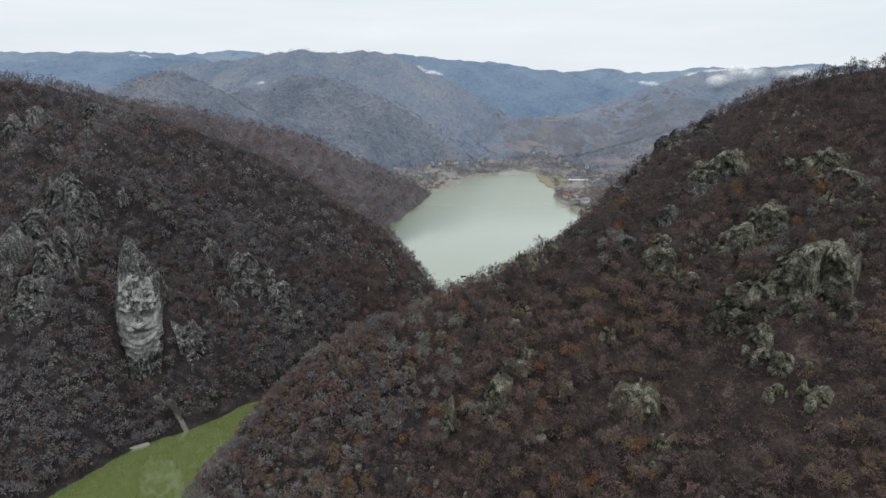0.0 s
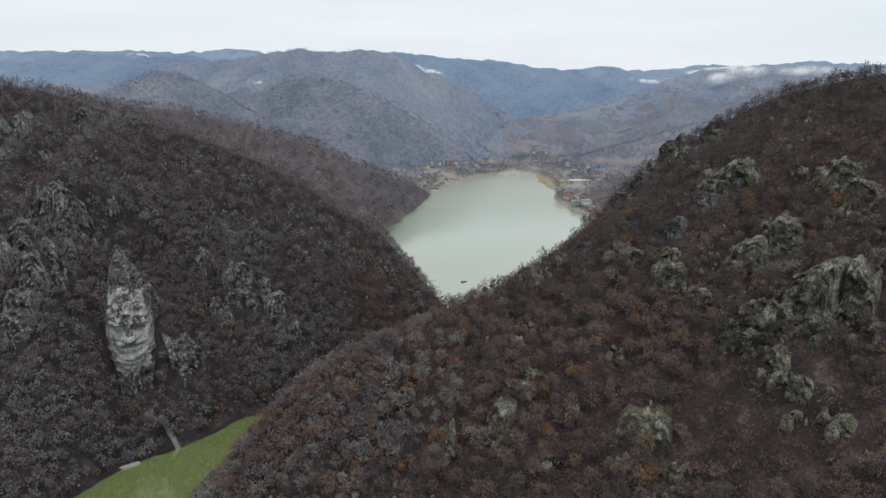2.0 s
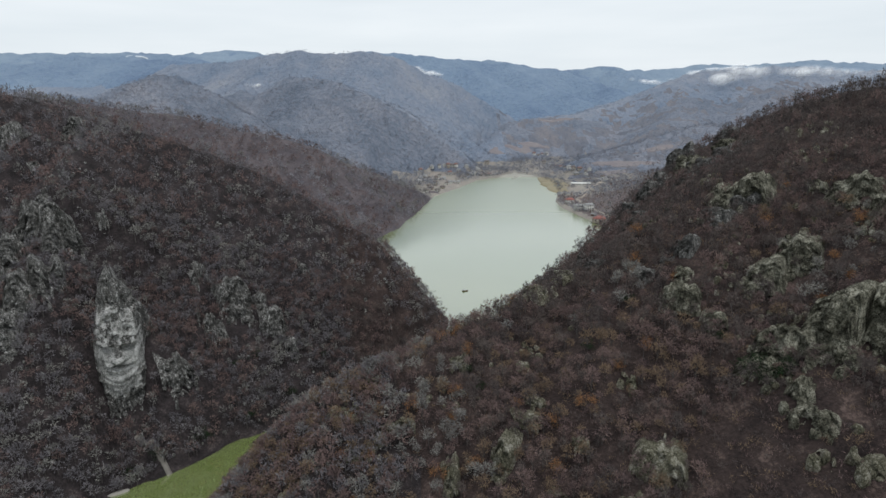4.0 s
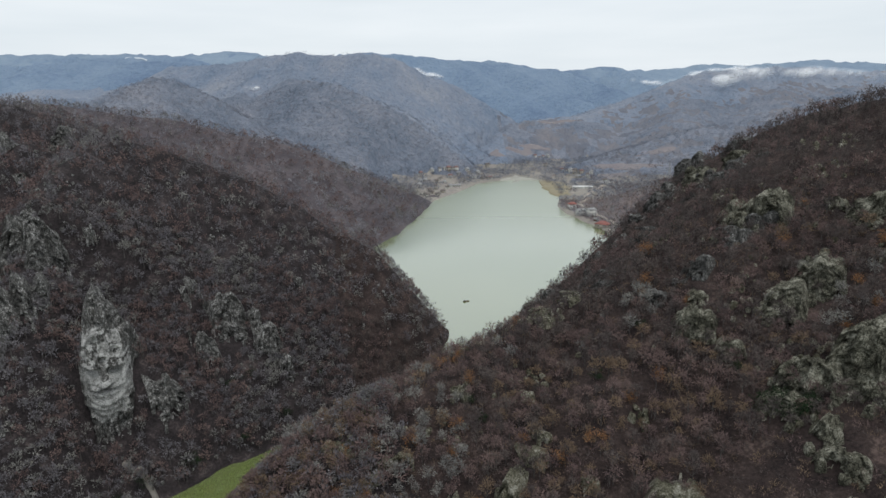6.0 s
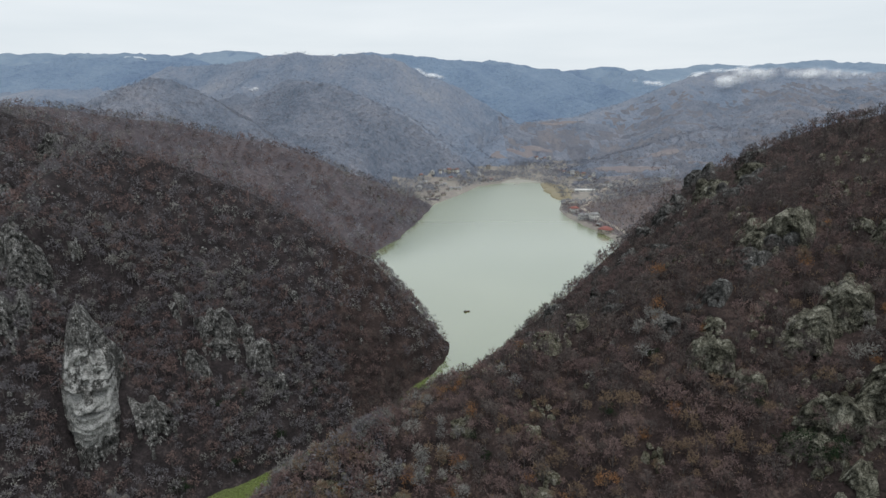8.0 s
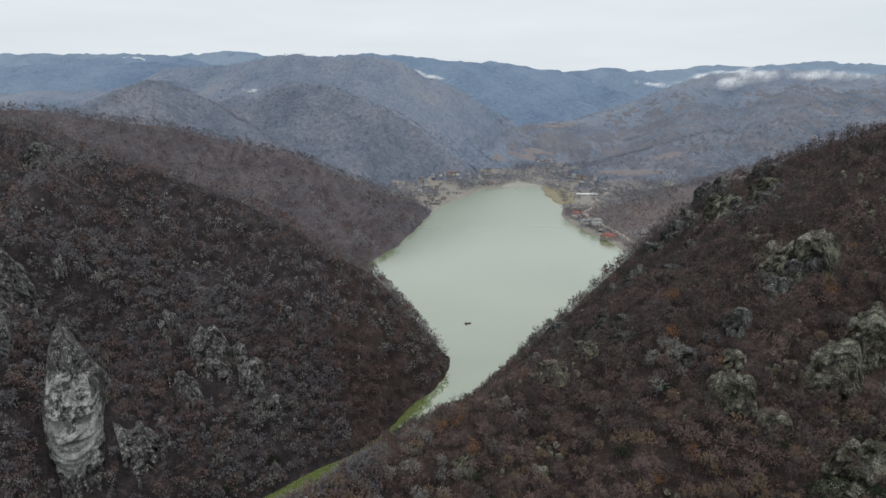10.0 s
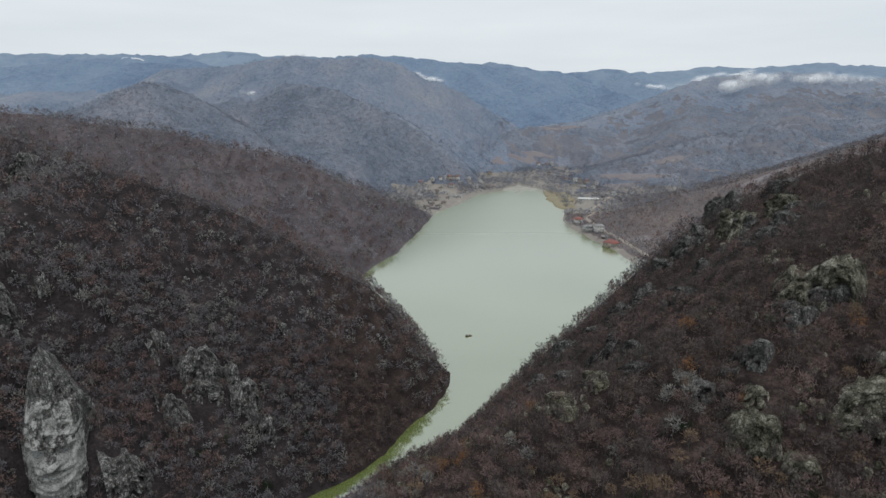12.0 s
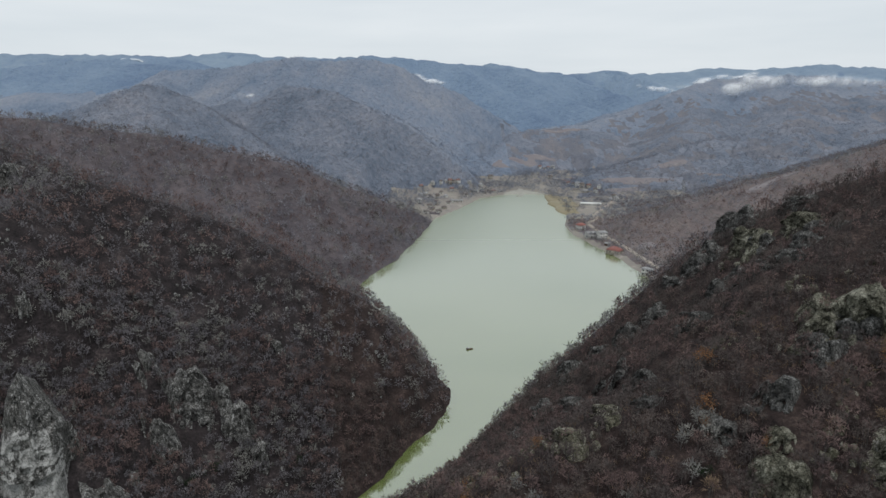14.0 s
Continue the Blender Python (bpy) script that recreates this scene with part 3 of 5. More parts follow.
CREST_CRAGS = [(123, 255, 12.5, 11.6), (112, 247, 11.0, 11.0), (103, 240, 10.5, 8.2), (101, 251, 13.8, 8.7), (103, 266, 12.7, 10.6), (97, 268, 10.6, 12.7), (81, 243, 8.1, 11.1),
               (123, 300, 14.7, 14.7), (121, 309, 12.6, 17.7), (115, 276, 8.9, 11.1), (109, 297, 13.3, 14.3), (104, 299, 12.0, 13.4), (97, 301, 12.0, 10.6), (104, 208, 11.5, 7.3),
               (99, 208, 9.8, 8.1), (93, 205, 8.9, 8.9), (67, 198, 8.3, 5.9), (87, 289, 11.5, 12.8), (76, 289, 12.8, 12.8), (71, 306, 13.8, 14.8), (59, 304, 12.3, 14.7),
               (61, 233, 12.2, 8.7), (57, 251, 13.6, 11.6), (49, 258, 11.3, 12.1), (42, 276, 12.3, 12.3), (56, 212, 8.6, 6.2), (31, 268, 12.0, 10.7), (80, 199, 9.3, 10.5),
               (131, 282, 14.3, 9.6)]
CLIFF_CRAGS = [(-207, 325, 7.9, 18.6), (-190, 349, 11.8, 16.3), (-165, 271, 13.0, 18.4), (-166, 262, 15.8, 21.6), (-152, 265, 17.2, 24.1), (-174, 256, 18.2, 18.2), (-155, 237, 13.5, 19.4),
               (-150, 247, 11.5, 19.7), (-159, 227, 18.7, 26.7), (-107, 286, 8.7, 13.4), (-90, 285, 17.9, 24.2), (-81, 290, 6.4, 16.3), (-75, 285, 11.5, 17.3), (-101, 244, 16.3, 22.1),
               (-225, 336, 9.8, 22.6), (-188, 309, 4.7, 13.5), (-124, 235, 9.5, 13.1), (-142, 277, 4.1, 8.8), (-66, 320, 3.8, 10.6), (-96, 270, 11.2, 14.0), (-66, 281, 5.7, 13.2),
               (-172, 242, 11.3, 25.5)]

# ---------------------------------------------------------------- trees
def strip(points, radii, sides):
    """A tapering round limb along the points: places and triangles."""
    points = np.asarray(points, float)
    verts, tris = [], []
    for p, r in zip(points, radii):
        for j in range(sides):
            a = 2 * np.pi * j / sides
            verts.append((p[0] + r * np.cos(a), p[1] + r * np.sin(a), p[2]))
    for i in range(len(points) - 1):
        for j in range(sides):
            a, b = i * sides + j, i * sides + (j + 1) % sides
            tris += [(a, b, b + sides), (a, b + sides, a + sides)]
    return np.array(verts), np.array(tris)


def joined(pieces):
    verts, tris, at = [], [], 0
    for v, f in pieces:
        verts.append(v)
        tris.append(f + at)
        at += len(v)
    return np.concatenate(verts), np.concatenate(tris)


def slivers(start, way, length, width, rng):
    """Thin triangles that stand for twigs: one from each start along its way."""
    count = len(start)
    way = way / np.linalg.norm(way, axis=1)[:, None]
    side = np.cross(way, rng.normal(size=(count, 3)))
    side /= np.linalg.norm(side, axis=1)[:, None]
    verts = np.stack([start - side * width[:, None] / 2, start + side * width[:, None] / 2, start + way * length[:, None]], 1).reshape(-1, 3)
    return verts, np.arange(3 * count).reshape(-1, 3)


def bare_tree(seed, tall, spread, limbs, twigs, thick=1.0, sides=3, solid=9, reach=(0.06, 0.14), low=0.34):
    """A leafless tree at the origin: trunk with limbs, and its crown, a dome of sprays of twigs, one at each limb's end."""
    rng = np.random.RandomState(seed)
    lean = rng.normal(0, 0.06, 2)
    trunk = [np.array([lean[0] * z * z / tall, lean[1] * z * z / tall, z]) for z in np.linspace(-0.8, 0.8 * tall, 4)]
    wood = [strip(trunk, 0.09 * thick * np.array([1.2, 0.85, 0.5, 0.15]) * tall / 8, sides + 1)]
    middle = np.array([lean[0] * tall * 0.4, lean[1] * tall * 0.4, tall * (low + 1) / 2])
    sprays = limbs + 4
    turn = np.arange(sprays) * 2.4 + rng.uniform(-0.4, 0.4, sprays)
    rise = np.linspace(-0.75, 0.95, sprays) + rng.uniform(-0.1, 0.1, sprays)
    flat_ = np.sqrt(np.clip(1 - rise ** 2, 0.02, 1))
    dome = np.stack([np.cos(turn) * flat_, np.sin(turn) * flat_, rise], 1) * rng.uniform(0.55, 1.0, (sprays, 1))
    ends = middle + dome * np.array([spread * 0.72, spread * 0.72, tall * (1 - low) * 0.40])
    for i in range(min(solid, sprays)):
        root = np.array([0, 0, tall * rng.uniform(0.15, 0.45)])
        root[:2] = lean * root[2] ** 2 / tall
        wood.append(strip([root, root * 0.4 + ends[i] * 0.6 - (0, 0, 0.05 * tall), ends[i]], np.array([0.07, 0.045, 0.012]) * thick * tall / 8, sides))
    pick = rng.randint(0, sprays, twigs)
    start = ends[pick] + rng.normal(0, 0.17 * spread, (twigs, 3)) * (1, 1, 0.8)
    way = rng.normal(size=(twigs, 3)) * 0.55 + (start - middle) / (0.3 * tall) + np.array([0, 0, 0.6])
    crown = slivers(start, way, rng.uniform(*reach, twigs) * tall, rng.uniform(0.05, 0.1, twigs) * thick, rng)
    return joined(wood), crown


def spread_over(x0, x1, y0, y1, step, seed, keep):
    """Places on an uneven grid for which keep(x, y) holds."""
    rng = np.random.RandomState(seed)
    gx, gy = np.meshgrid(np.arange(x0, x1, step), np.arange(y0, y1, step), indexing="ij")
    x = gx.ravel() + rng.uniform(-0.55, 0.55, gx.size) * step
    y = gy.ravel() + rng.uniform(-0.55, 0.55, gx.size) * step
    ok = keep(x, y, rng)
    return x[ok], y[ok]


def planted(x, y, pieces, rng, low, high):
    """The pieces (places, triangles), one at random on each spot, turned and scaled, as one mesh's arrays."""
    z = height(x, y)
    kind = rng.randint(0, len(pieces), len(x))
    verts, tris, at = [], [], 0
    for i, (v, f) in enumerate(pieces):
        here = np.where(kind == i)[0]
        a, s = rng.uniform(0, 2 * np.pi, len(here)), rng.uniform(low, high, len(here))
        tall = s * rng.uniform(0.85, 1.15, len(here))
        c, sn = (np.cos(a) * s)[:, None], (np.sin(a) * s)[:, None]
        px = v[None, :, 0] * c - v[None, :, 1] * sn + x[here][:, None]
        py = v[None, :, 0] * sn + v[None, :, 1] * c + y[here][:, None]
        pz = v[None, :, 2] * tall[:, None] + z[here][:, None]
        verts.append(np.stack([px, py, pz], -1).reshape(-1, 3))
        tris.append((f[None] + (np.arange(len(here)) * len(v))[:, None, None]).reshape(-1, 3) + at)
        at += len(here) * len(v)
    return np.concatenate(verts), np.concatenate(tris)


def in_sight(x, y):
    return np.abs(x) < 0.77 * y + 30


def face_rock(x, y):
    bare = (np.abs(x + 119 - 0.4 * (y - 234)) < 9) & (y > 227) & (y < 246)
    for group, clear in ((SPUR_CRAGS, 0.62), (SLOPE_CRAGS, 0.42), (CREST_CRAGS, 0.55), (CLIFF_CRAGS, 0.6)):
        for cx, cy, w, h in group:
            bare |= np.hypot((x - cx) / (0.5 * w), (y - cy + 0.25 * h) / (0.5 * h + 1)) < clear + 1.8 * fractal(x, y, 5, 2, 2)
    return bare


def wooded(x, y, rng, margin=0.4):
    d = shore_distance(x, y)
    thin = np.clip(1.0 + 0.9 * fractal(x, y, 24, 2, 3), 0.7, 1)
    return (d > margin) & in_sight(x, y) & (rng.rand(len(x)) < thin) & (~open_land(x, y, d) | ((fractal(x, y, 28, 2, 5) > 0.02) & ~in_field(x, y))) & ~face_rock(x, y) & (~heath(x, y) | (rng.rand(len(x)) < 0.6))


def out_of_the_way(x, y):
    """The slopes behind the two crests, turned from the gorge and the bay: thinner woods."""
    east = (x > 20) & (y > 345 - 0.8 * (x - 120)) & (shore_distance(x, y) > 22)
    west = (x < 0) & (y > 445) & ~((y > 520) & (x > -240))
    return (east | west) & (y < 620)


def near_keep(x, y, rng):
    r = np.hypot(x, y - 30)
    return wooded(x, y, rng) & (r < 300) & (y > 60) & (~out_of_the_way(x, y) | (rng.rand(len(x)) < 0.55))


def mid_keep(x, y, rng):
    r = np.hypot(x, y - 30)
    return wooded(x, y, rng) & (r >= 300) & (r < 560) & (~out_of_the_way(x, y) | (rng.rand(len(x)) < 0.15))


def far_keep(x, y, rng):
    r = np.hypot(x, y - 30)
    return wooded(x, y, rng) & (r >= 560) & (r + 420 * rng.rand(len(x)) < 1420)


def shrub(seed, tall, spread, twigs, thick):
    """A low thicket of stems that fan out from the ground."""
    rng = np.random.RandomState(seed)
    start = np.column_stack([rng.normal(0, 0.35 * spread, twigs), rng.normal(0, 0.35 * spread, twigs), rng.uniform(-0.1, 0.5, twigs) * tall])
    way = np.column_stack([rng.normal(0, 0.7, twigs), rng.normal(0, 0.7, twigs), rng.uniform(0.3, 1.2, twigs)]) + start * (0.3, 0.3, 0)
    return slivers(start, way, rng.uniform(0.2, 0.45, twigs) * tall, rng.uniform(0.08, 0.16, twigs) * thick, rng)


def distant_keep(x, y, rng):
    r = np.hypot(x, y - 30) + 420 * rng.rand(len(x))
    return wooded(x, y, rng) & (r >= 1290) & (r < 1750)


CLOSE = [bare_tree(10 + i, 4.8, 1.9, 9, 170, 2.1, solid=4, reach=(0.07, 0.16), low=0.3) for i in range(12)]
NEAR = [bare_tree(25 + i, 5.0, 2.0, 8, 90, 3.2, sides=2, solid=1, reach=(0.08, 0.17), low=0.2) for i in range(12)]
SCRUB = [bare_tree(110 + i, 4.8, 2.0, 8, 74, 3.9, sides=2, solid=0, reach=(0.08, 0.18), low=0.2) for i in range(12)]
MID = [bare_tree(40 + i, 5.6, 2.5, 7, 52, 5.4, solid=0, reach=(0.09, 0.2), low=0.12) for i in range(10)]
FAR = [bare_tree(60 + i, 6.4, 3.4, 7, 28, 8.0, solid=0, reach=(0.1, 0.22), low=0.0) for i in range(8)]
BAY = [bare_tree(170 + i, 6.6, 3.3, 7, 38, 8.0, solid=0, reach=(0.1, 0.22), low=0.0) for i in range(8)]
DISTANT = [bare_tree(130 + i, 7.0, 4.4, 7, 11, 11.0, solid=0, reach=(0.1, 0.25), low=0.0) for i in range(6)]
SHRUBS = [shrub(80 + i, 2.0, 2.2, 34, 1.25) for i in range(6)]
rng = np.random.RandomState(5)


def woods(name, label, trees, tones, x, y, low, high, trunks=True):
    """One stretch of forest: trunks, and crowns in several tones that mix in drifts."""
    ob = tagged(new(name), label, "trees", kind="stuff")
    drift = fractal(x, y, 34, 2, 5) * 1.2 + rng.uniform(-0.6, 0.6, len(x))
    order = np.digitize(drift, np.quantile(drift, np.cumsum([t[1] for t in tones])[:-1]))
    for i, (tone, share) in enumerate(tones):
        here, seed = order == i, 100 + i
        if trunks:
            part("trunks", mesh_of("trunks", *planted(x[here], y[here], [t[0] for t in trees], np.random.RandomState(seed), low, high), BARK), ob)
        part("crowns", mesh_of("crowns", *planted(x[here], y[here], [t[1] for t in trees], np.random.RandomState(seed), low, high), tone), ob)
    return ob


TONES = [(TWIGS_GREY, 0.17), (TWIGS, 0.5), (TWIGS_RED, 0.33)]
SPUR_TONES = [(TWIGS_GREY, 0.05), (TWIGS_DARK, 0.45), (TWIGS_RED, 0.38), (RUSSET_DULL, 0.12)]
RIDGE_TONES = [(TWIGS_GREY, 0.42), (TWIGS_RED, 0.34), (RUSSET_DULL, 0.24)]
x, y = spread_over(-320, 320, 60, 340, 2.8, 1, near_keep)
solo = (x > -16) & (x < 96) & (y > 116) & (y < 148)
front = (x > -75) & (x < 140) & (y < 200) & ~solo
low_ridge = front & (x + 0.25 * (y - 150) < 14)
woods("ridge_woods", "bare pale grey and tan trees on the low ridge", CLOSE, RIDGE_TONES, x[low_ridge], y[low_ridge], 0.55, 1.35)
high_slope = front & ~low_ridge
woods("hillside_woods", "bare dark reddish-brown trees on the steep near slope", CLOSE, SPUR_TONES, x[high_slope], y[high_slope], 0.55, 1.35)
x2, y2 = spread_over(-320, 20, 120, 340, 2.25, 9, near_keep)
west = (x2 < -15 - 0.25 * (y2 - 200)) & (y2 > 150)
woods("cliff_woods", "dense bare brown scrub woods between the cliffs", SCRUB, TONES, x2[west], y2[west], 0.55, 1.35)
behind = ~front & ~solo & ~((x < -15 - 0.25 * (y - 200)) & (y > 150))
woods("steep_woods", "bare grey-brown trees along the crest", NEAR, [(TWIGS_DARK, 0.72), (TWIGS_RED, 0.28)], x[behind], y[behind], 0.55, 1.2)
SOLO_X, SOLO_Y = x[solo], y[solo]
x, y = spread_over(-70, 140, 100, 225, 2.5, 7, near_keep)
thicket = tagged(new("undergrowth"), "leafless brown shrubs under the trees", "shrubs", kind="stuff")
for i, tone in enumerate((TWIGS_DARK, TWIGS_RED, RUSSET_DULL)):
    part("stems", mesh_of("stems", *planted(x[i::3], y[i::3], SHRUBS, np.random.RandomState(200 + i), 0.7, 1.3), tone), thicket)
x, y = spread_over(-520, 520, 100, 600, 3.8, 2, mid_keep)
woods("farther_woods", "bare brown woods on the slopes round the bay", MID, [(TWIGS_GREY, 0.15), (TWIGS, 0.5), (TWIGS_RED, 0.35)], x, y, 0.6, 1.35, False)
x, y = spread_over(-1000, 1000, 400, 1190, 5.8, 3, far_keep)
# From the bay outwards, crowns take twig tones with haze mixed into the colour.
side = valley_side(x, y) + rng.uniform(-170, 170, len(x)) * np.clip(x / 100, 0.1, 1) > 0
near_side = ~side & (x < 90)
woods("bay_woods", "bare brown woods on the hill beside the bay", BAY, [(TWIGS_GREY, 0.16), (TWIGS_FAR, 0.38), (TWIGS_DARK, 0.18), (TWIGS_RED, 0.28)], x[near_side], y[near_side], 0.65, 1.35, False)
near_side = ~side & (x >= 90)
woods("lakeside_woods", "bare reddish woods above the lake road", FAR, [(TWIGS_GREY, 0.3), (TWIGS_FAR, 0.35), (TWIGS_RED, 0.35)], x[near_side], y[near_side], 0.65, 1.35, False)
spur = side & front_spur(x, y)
woods("spur_woods", "bare grey-brown woods on the spur behind the village, blued with painted haze", FAR, [(TWIGS_FRONT, 0.6), (TWIGS_FAR, 0.4)], x[spur], y[spur], 0.65, 1.35, False)
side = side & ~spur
woods("valley_woods", "bare woods along the valley, grey-blue with painted haze", FAR, [(TWIGS_PAINTED_HAZE, 0.5), (TWIGS_FRONT, 0.28), (TWIGS_FAR, 0.22)], x[side], y[side], 0.65, 1.35, False)

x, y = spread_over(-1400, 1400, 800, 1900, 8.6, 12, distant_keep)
# The haze over these crowns is painted into their tone.
woods("distant_woods", "bare woods on the distant hills with painted haze", DISTANT, [(TWIGS_PAINTED_HAZE, 1.0)], x, y, 0.75, 1.25, False)

BANKS = [bare_tree(150 + i, 6.0, 3.8, 8, 64, 8.0, solid=0, reach=(0.08, 0.18)) for i in range(6)]


def bank_keep(x, y, rng):
    d = shore_distance(x, y)
    floor = (y > 800) & (height(x, y) < 16) & (fractal(x, y, 34, 3, 5) > 0.05)
    fringe = (x > 140) & (d < 11) & (rng.rand(len(x)) < 0.5)
    return (d > 0.5) & (floor | fringe) & ~in_field(x, y) & (np.hypot(x - 200, y - 690) > 12)


x, y = spread_over(-60, 400, 560, 1330, 6.0, 21, bank_keep)
# Both thicket tones have some haze in their colour.
woods("valley_thickets", "grey bare trees along the lake shore and between gardens", BANKS, [(TWIGS_FAR, 0.5), (TWIGS_FRONT, 0.5)], x, y, 0.5, 1.1, False)

# ---------------------------------------------------------------- the trees that stand nearest, one by one
CROWN_TONES = [TWIGS_DARK, TWIGS_RED, RUSSET_DULL, TWIGS_DARK, TWIGS_RED]
samples = []
for i, (wood, crown) in enumerate(CLOSE):
    tree = tagged(new("tree"), "bare deciduous tree with fine twigs on leaf litter", "tree", "trees on the near slope")
    part("trunk", mesh_of("trunk", *wood, BARK), tree)
    part("crown", mesh_of("crown", *crown, CROWN_TONES[i % 5]), tree)
    samples.append(tree)
heights = height(SOLO_X, SOLO_Y)
for i, (a, b, c) in enumerate(zip(SOLO_X[:300], SOLO_Y[:300], heights)):
    s = rng.uniform(0.6, 1.3)
    m = pose(a, b, c, 0, 0, rng.uniform(0, 360)) @ Matrix.Diagonal((s, s, s * rng.uniform(0.9, 1.1), 1))
    if i < len(samples):
        samples[i].matrix_basis = m
    else:
        tree = copy_thing(samples[rng.randint(len(samples))], m)
        tree.matrix_basis = m


# ---------------------------------------------------------------- evergreen bushes and oaks that keep their leaves
def leafy(seed, tall, spread, leaves, big):
    """Loose clumps of small leaves round a few stems: stems, and leaves."""
    rng = np.random.RandomState(seed)
    clumps = rng.normal(0, 1, (9, 3)) * (spread * 0.42, spread * 0.42, tall * 0.2) + (0, 0, tall * 0.55)
    centre = clumps[rng.randint(0, 9, leaves)] + rng.normal(0, 1, (leaves, 3)) * (spread * 0.24, spread * 0.24, tall * 0.13)
    way = rng.normal(size=(leaves, 3))
    verts, tris = slivers(centre, way, rng.uniform(0.7, 1.4, leaves) * big, rng.uniform(0.5, 1.0, leaves) * big, rng)
    stems = joined([strip([(0, 0, -0.6), c * 0.5, c], [0.12, 0.08, 0.02], 3) for c in clumps])
    return stems, (verts, tris)


BUSHES = [leafy(300 + i, 3.2, 2.6, 420, 0.34) for i in range(3)]
OAKS = [leafy(320 + i, 5.5, 2.6, 420, 0.34) for i in range(4)]


def leafy_thing(name, label, category, group, shape, tone, leaves):
    ob = tagged(new(name), label, category, group)
    part("stem" if name == "evergreen_bush" else "trunk", mesh_of("stem", *shape[0], BARK), ob)
    part(leaves, mesh_of(leaves, *shape[1], tone), ob)
    return ob


EVERGREENS = [(80, 157, 1.0), (82, 155, 1.3), (84, 153, 1.3), (86, 152, 1.1), (88, 152, 0.8), (11, 178, 0.9), (14, 172, 0.7), (78, 168, 0.8), (-84, 262, 1.0), (-78, 270, 0.9),
              (-110, 214, 1.1), (-104, 219, 0.9), (-90, 231, 1.1), (-75, 246, 0.9), (60, 188, 0.8), (84, 224, 0.9), (-62, 262, 1.0), (-52, 285, 0.8), (45, 176, 0.7)]
first = [leafy_thing("evergreen_bush", "dark evergreen bush at the foot of a crag", "bush", "evergreen bushes", s, IVY, "leaves") for s in BUSHES]
for i, (a, b, s) in enumerate(EVERGREENS):
    m = pose(a, b, float(height(a, b)), 0, 0, 50 * i) @ Matrix.Diagonal((s, s, s, 1))
    ob = first[i] if i < 3 else copy_thing(first[i % 3], m)
    ob.matrix_basis = m
russets = [leafy_thing("oak", "small oak that keeps its withered russet leaves", "tree", "russet oaks", s, RUSSET, "leaves") for s in OAKS]
spots = np.random.RandomState(77)
ox, oy = spots.uniform(-80, 125, 150), spots.uniform(112, 215, 150)
ok = (shore_distance(ox, oy) > 2) & ~face_rock(ox, oy) & (np.abs(ox) < 0.72 * oy) & (fractal(ox, oy, 40, 2, 3) > -0.08)
for i, (a, b) in enumerate(list(zip(ox[ok], oy[ok]))[:64]):
    s = spots.uniform(0.55, 0.95)
    m = pose(a, b, float(height(a, b)), 0, 0, spots.uniform(0, 360)) @ Matrix.Diagonal((s, s, s, 1))
    ob = russets[i] if i < 4 else copy_thing(russets[i % 4], m)
    ob.matrix_basis = m

def broken(s, t, wide, tall, seed):
    """Steps of cleft rock: every block of that size stands out by its own amount, 0 to 1."""
    g = LATTICE[seed % 6]
    s = s + wide * 1.4 * fractal(s, t, wide * 2.2, 2, seed + 1)
    t = t + tall * 1.4 * fractal(s + 9, t, tall * 2.0, 2, seed + 2)
    return g[np.floor(s / wide).astype(int) % 256, np.floor(t / tall).astype(int) % 256]


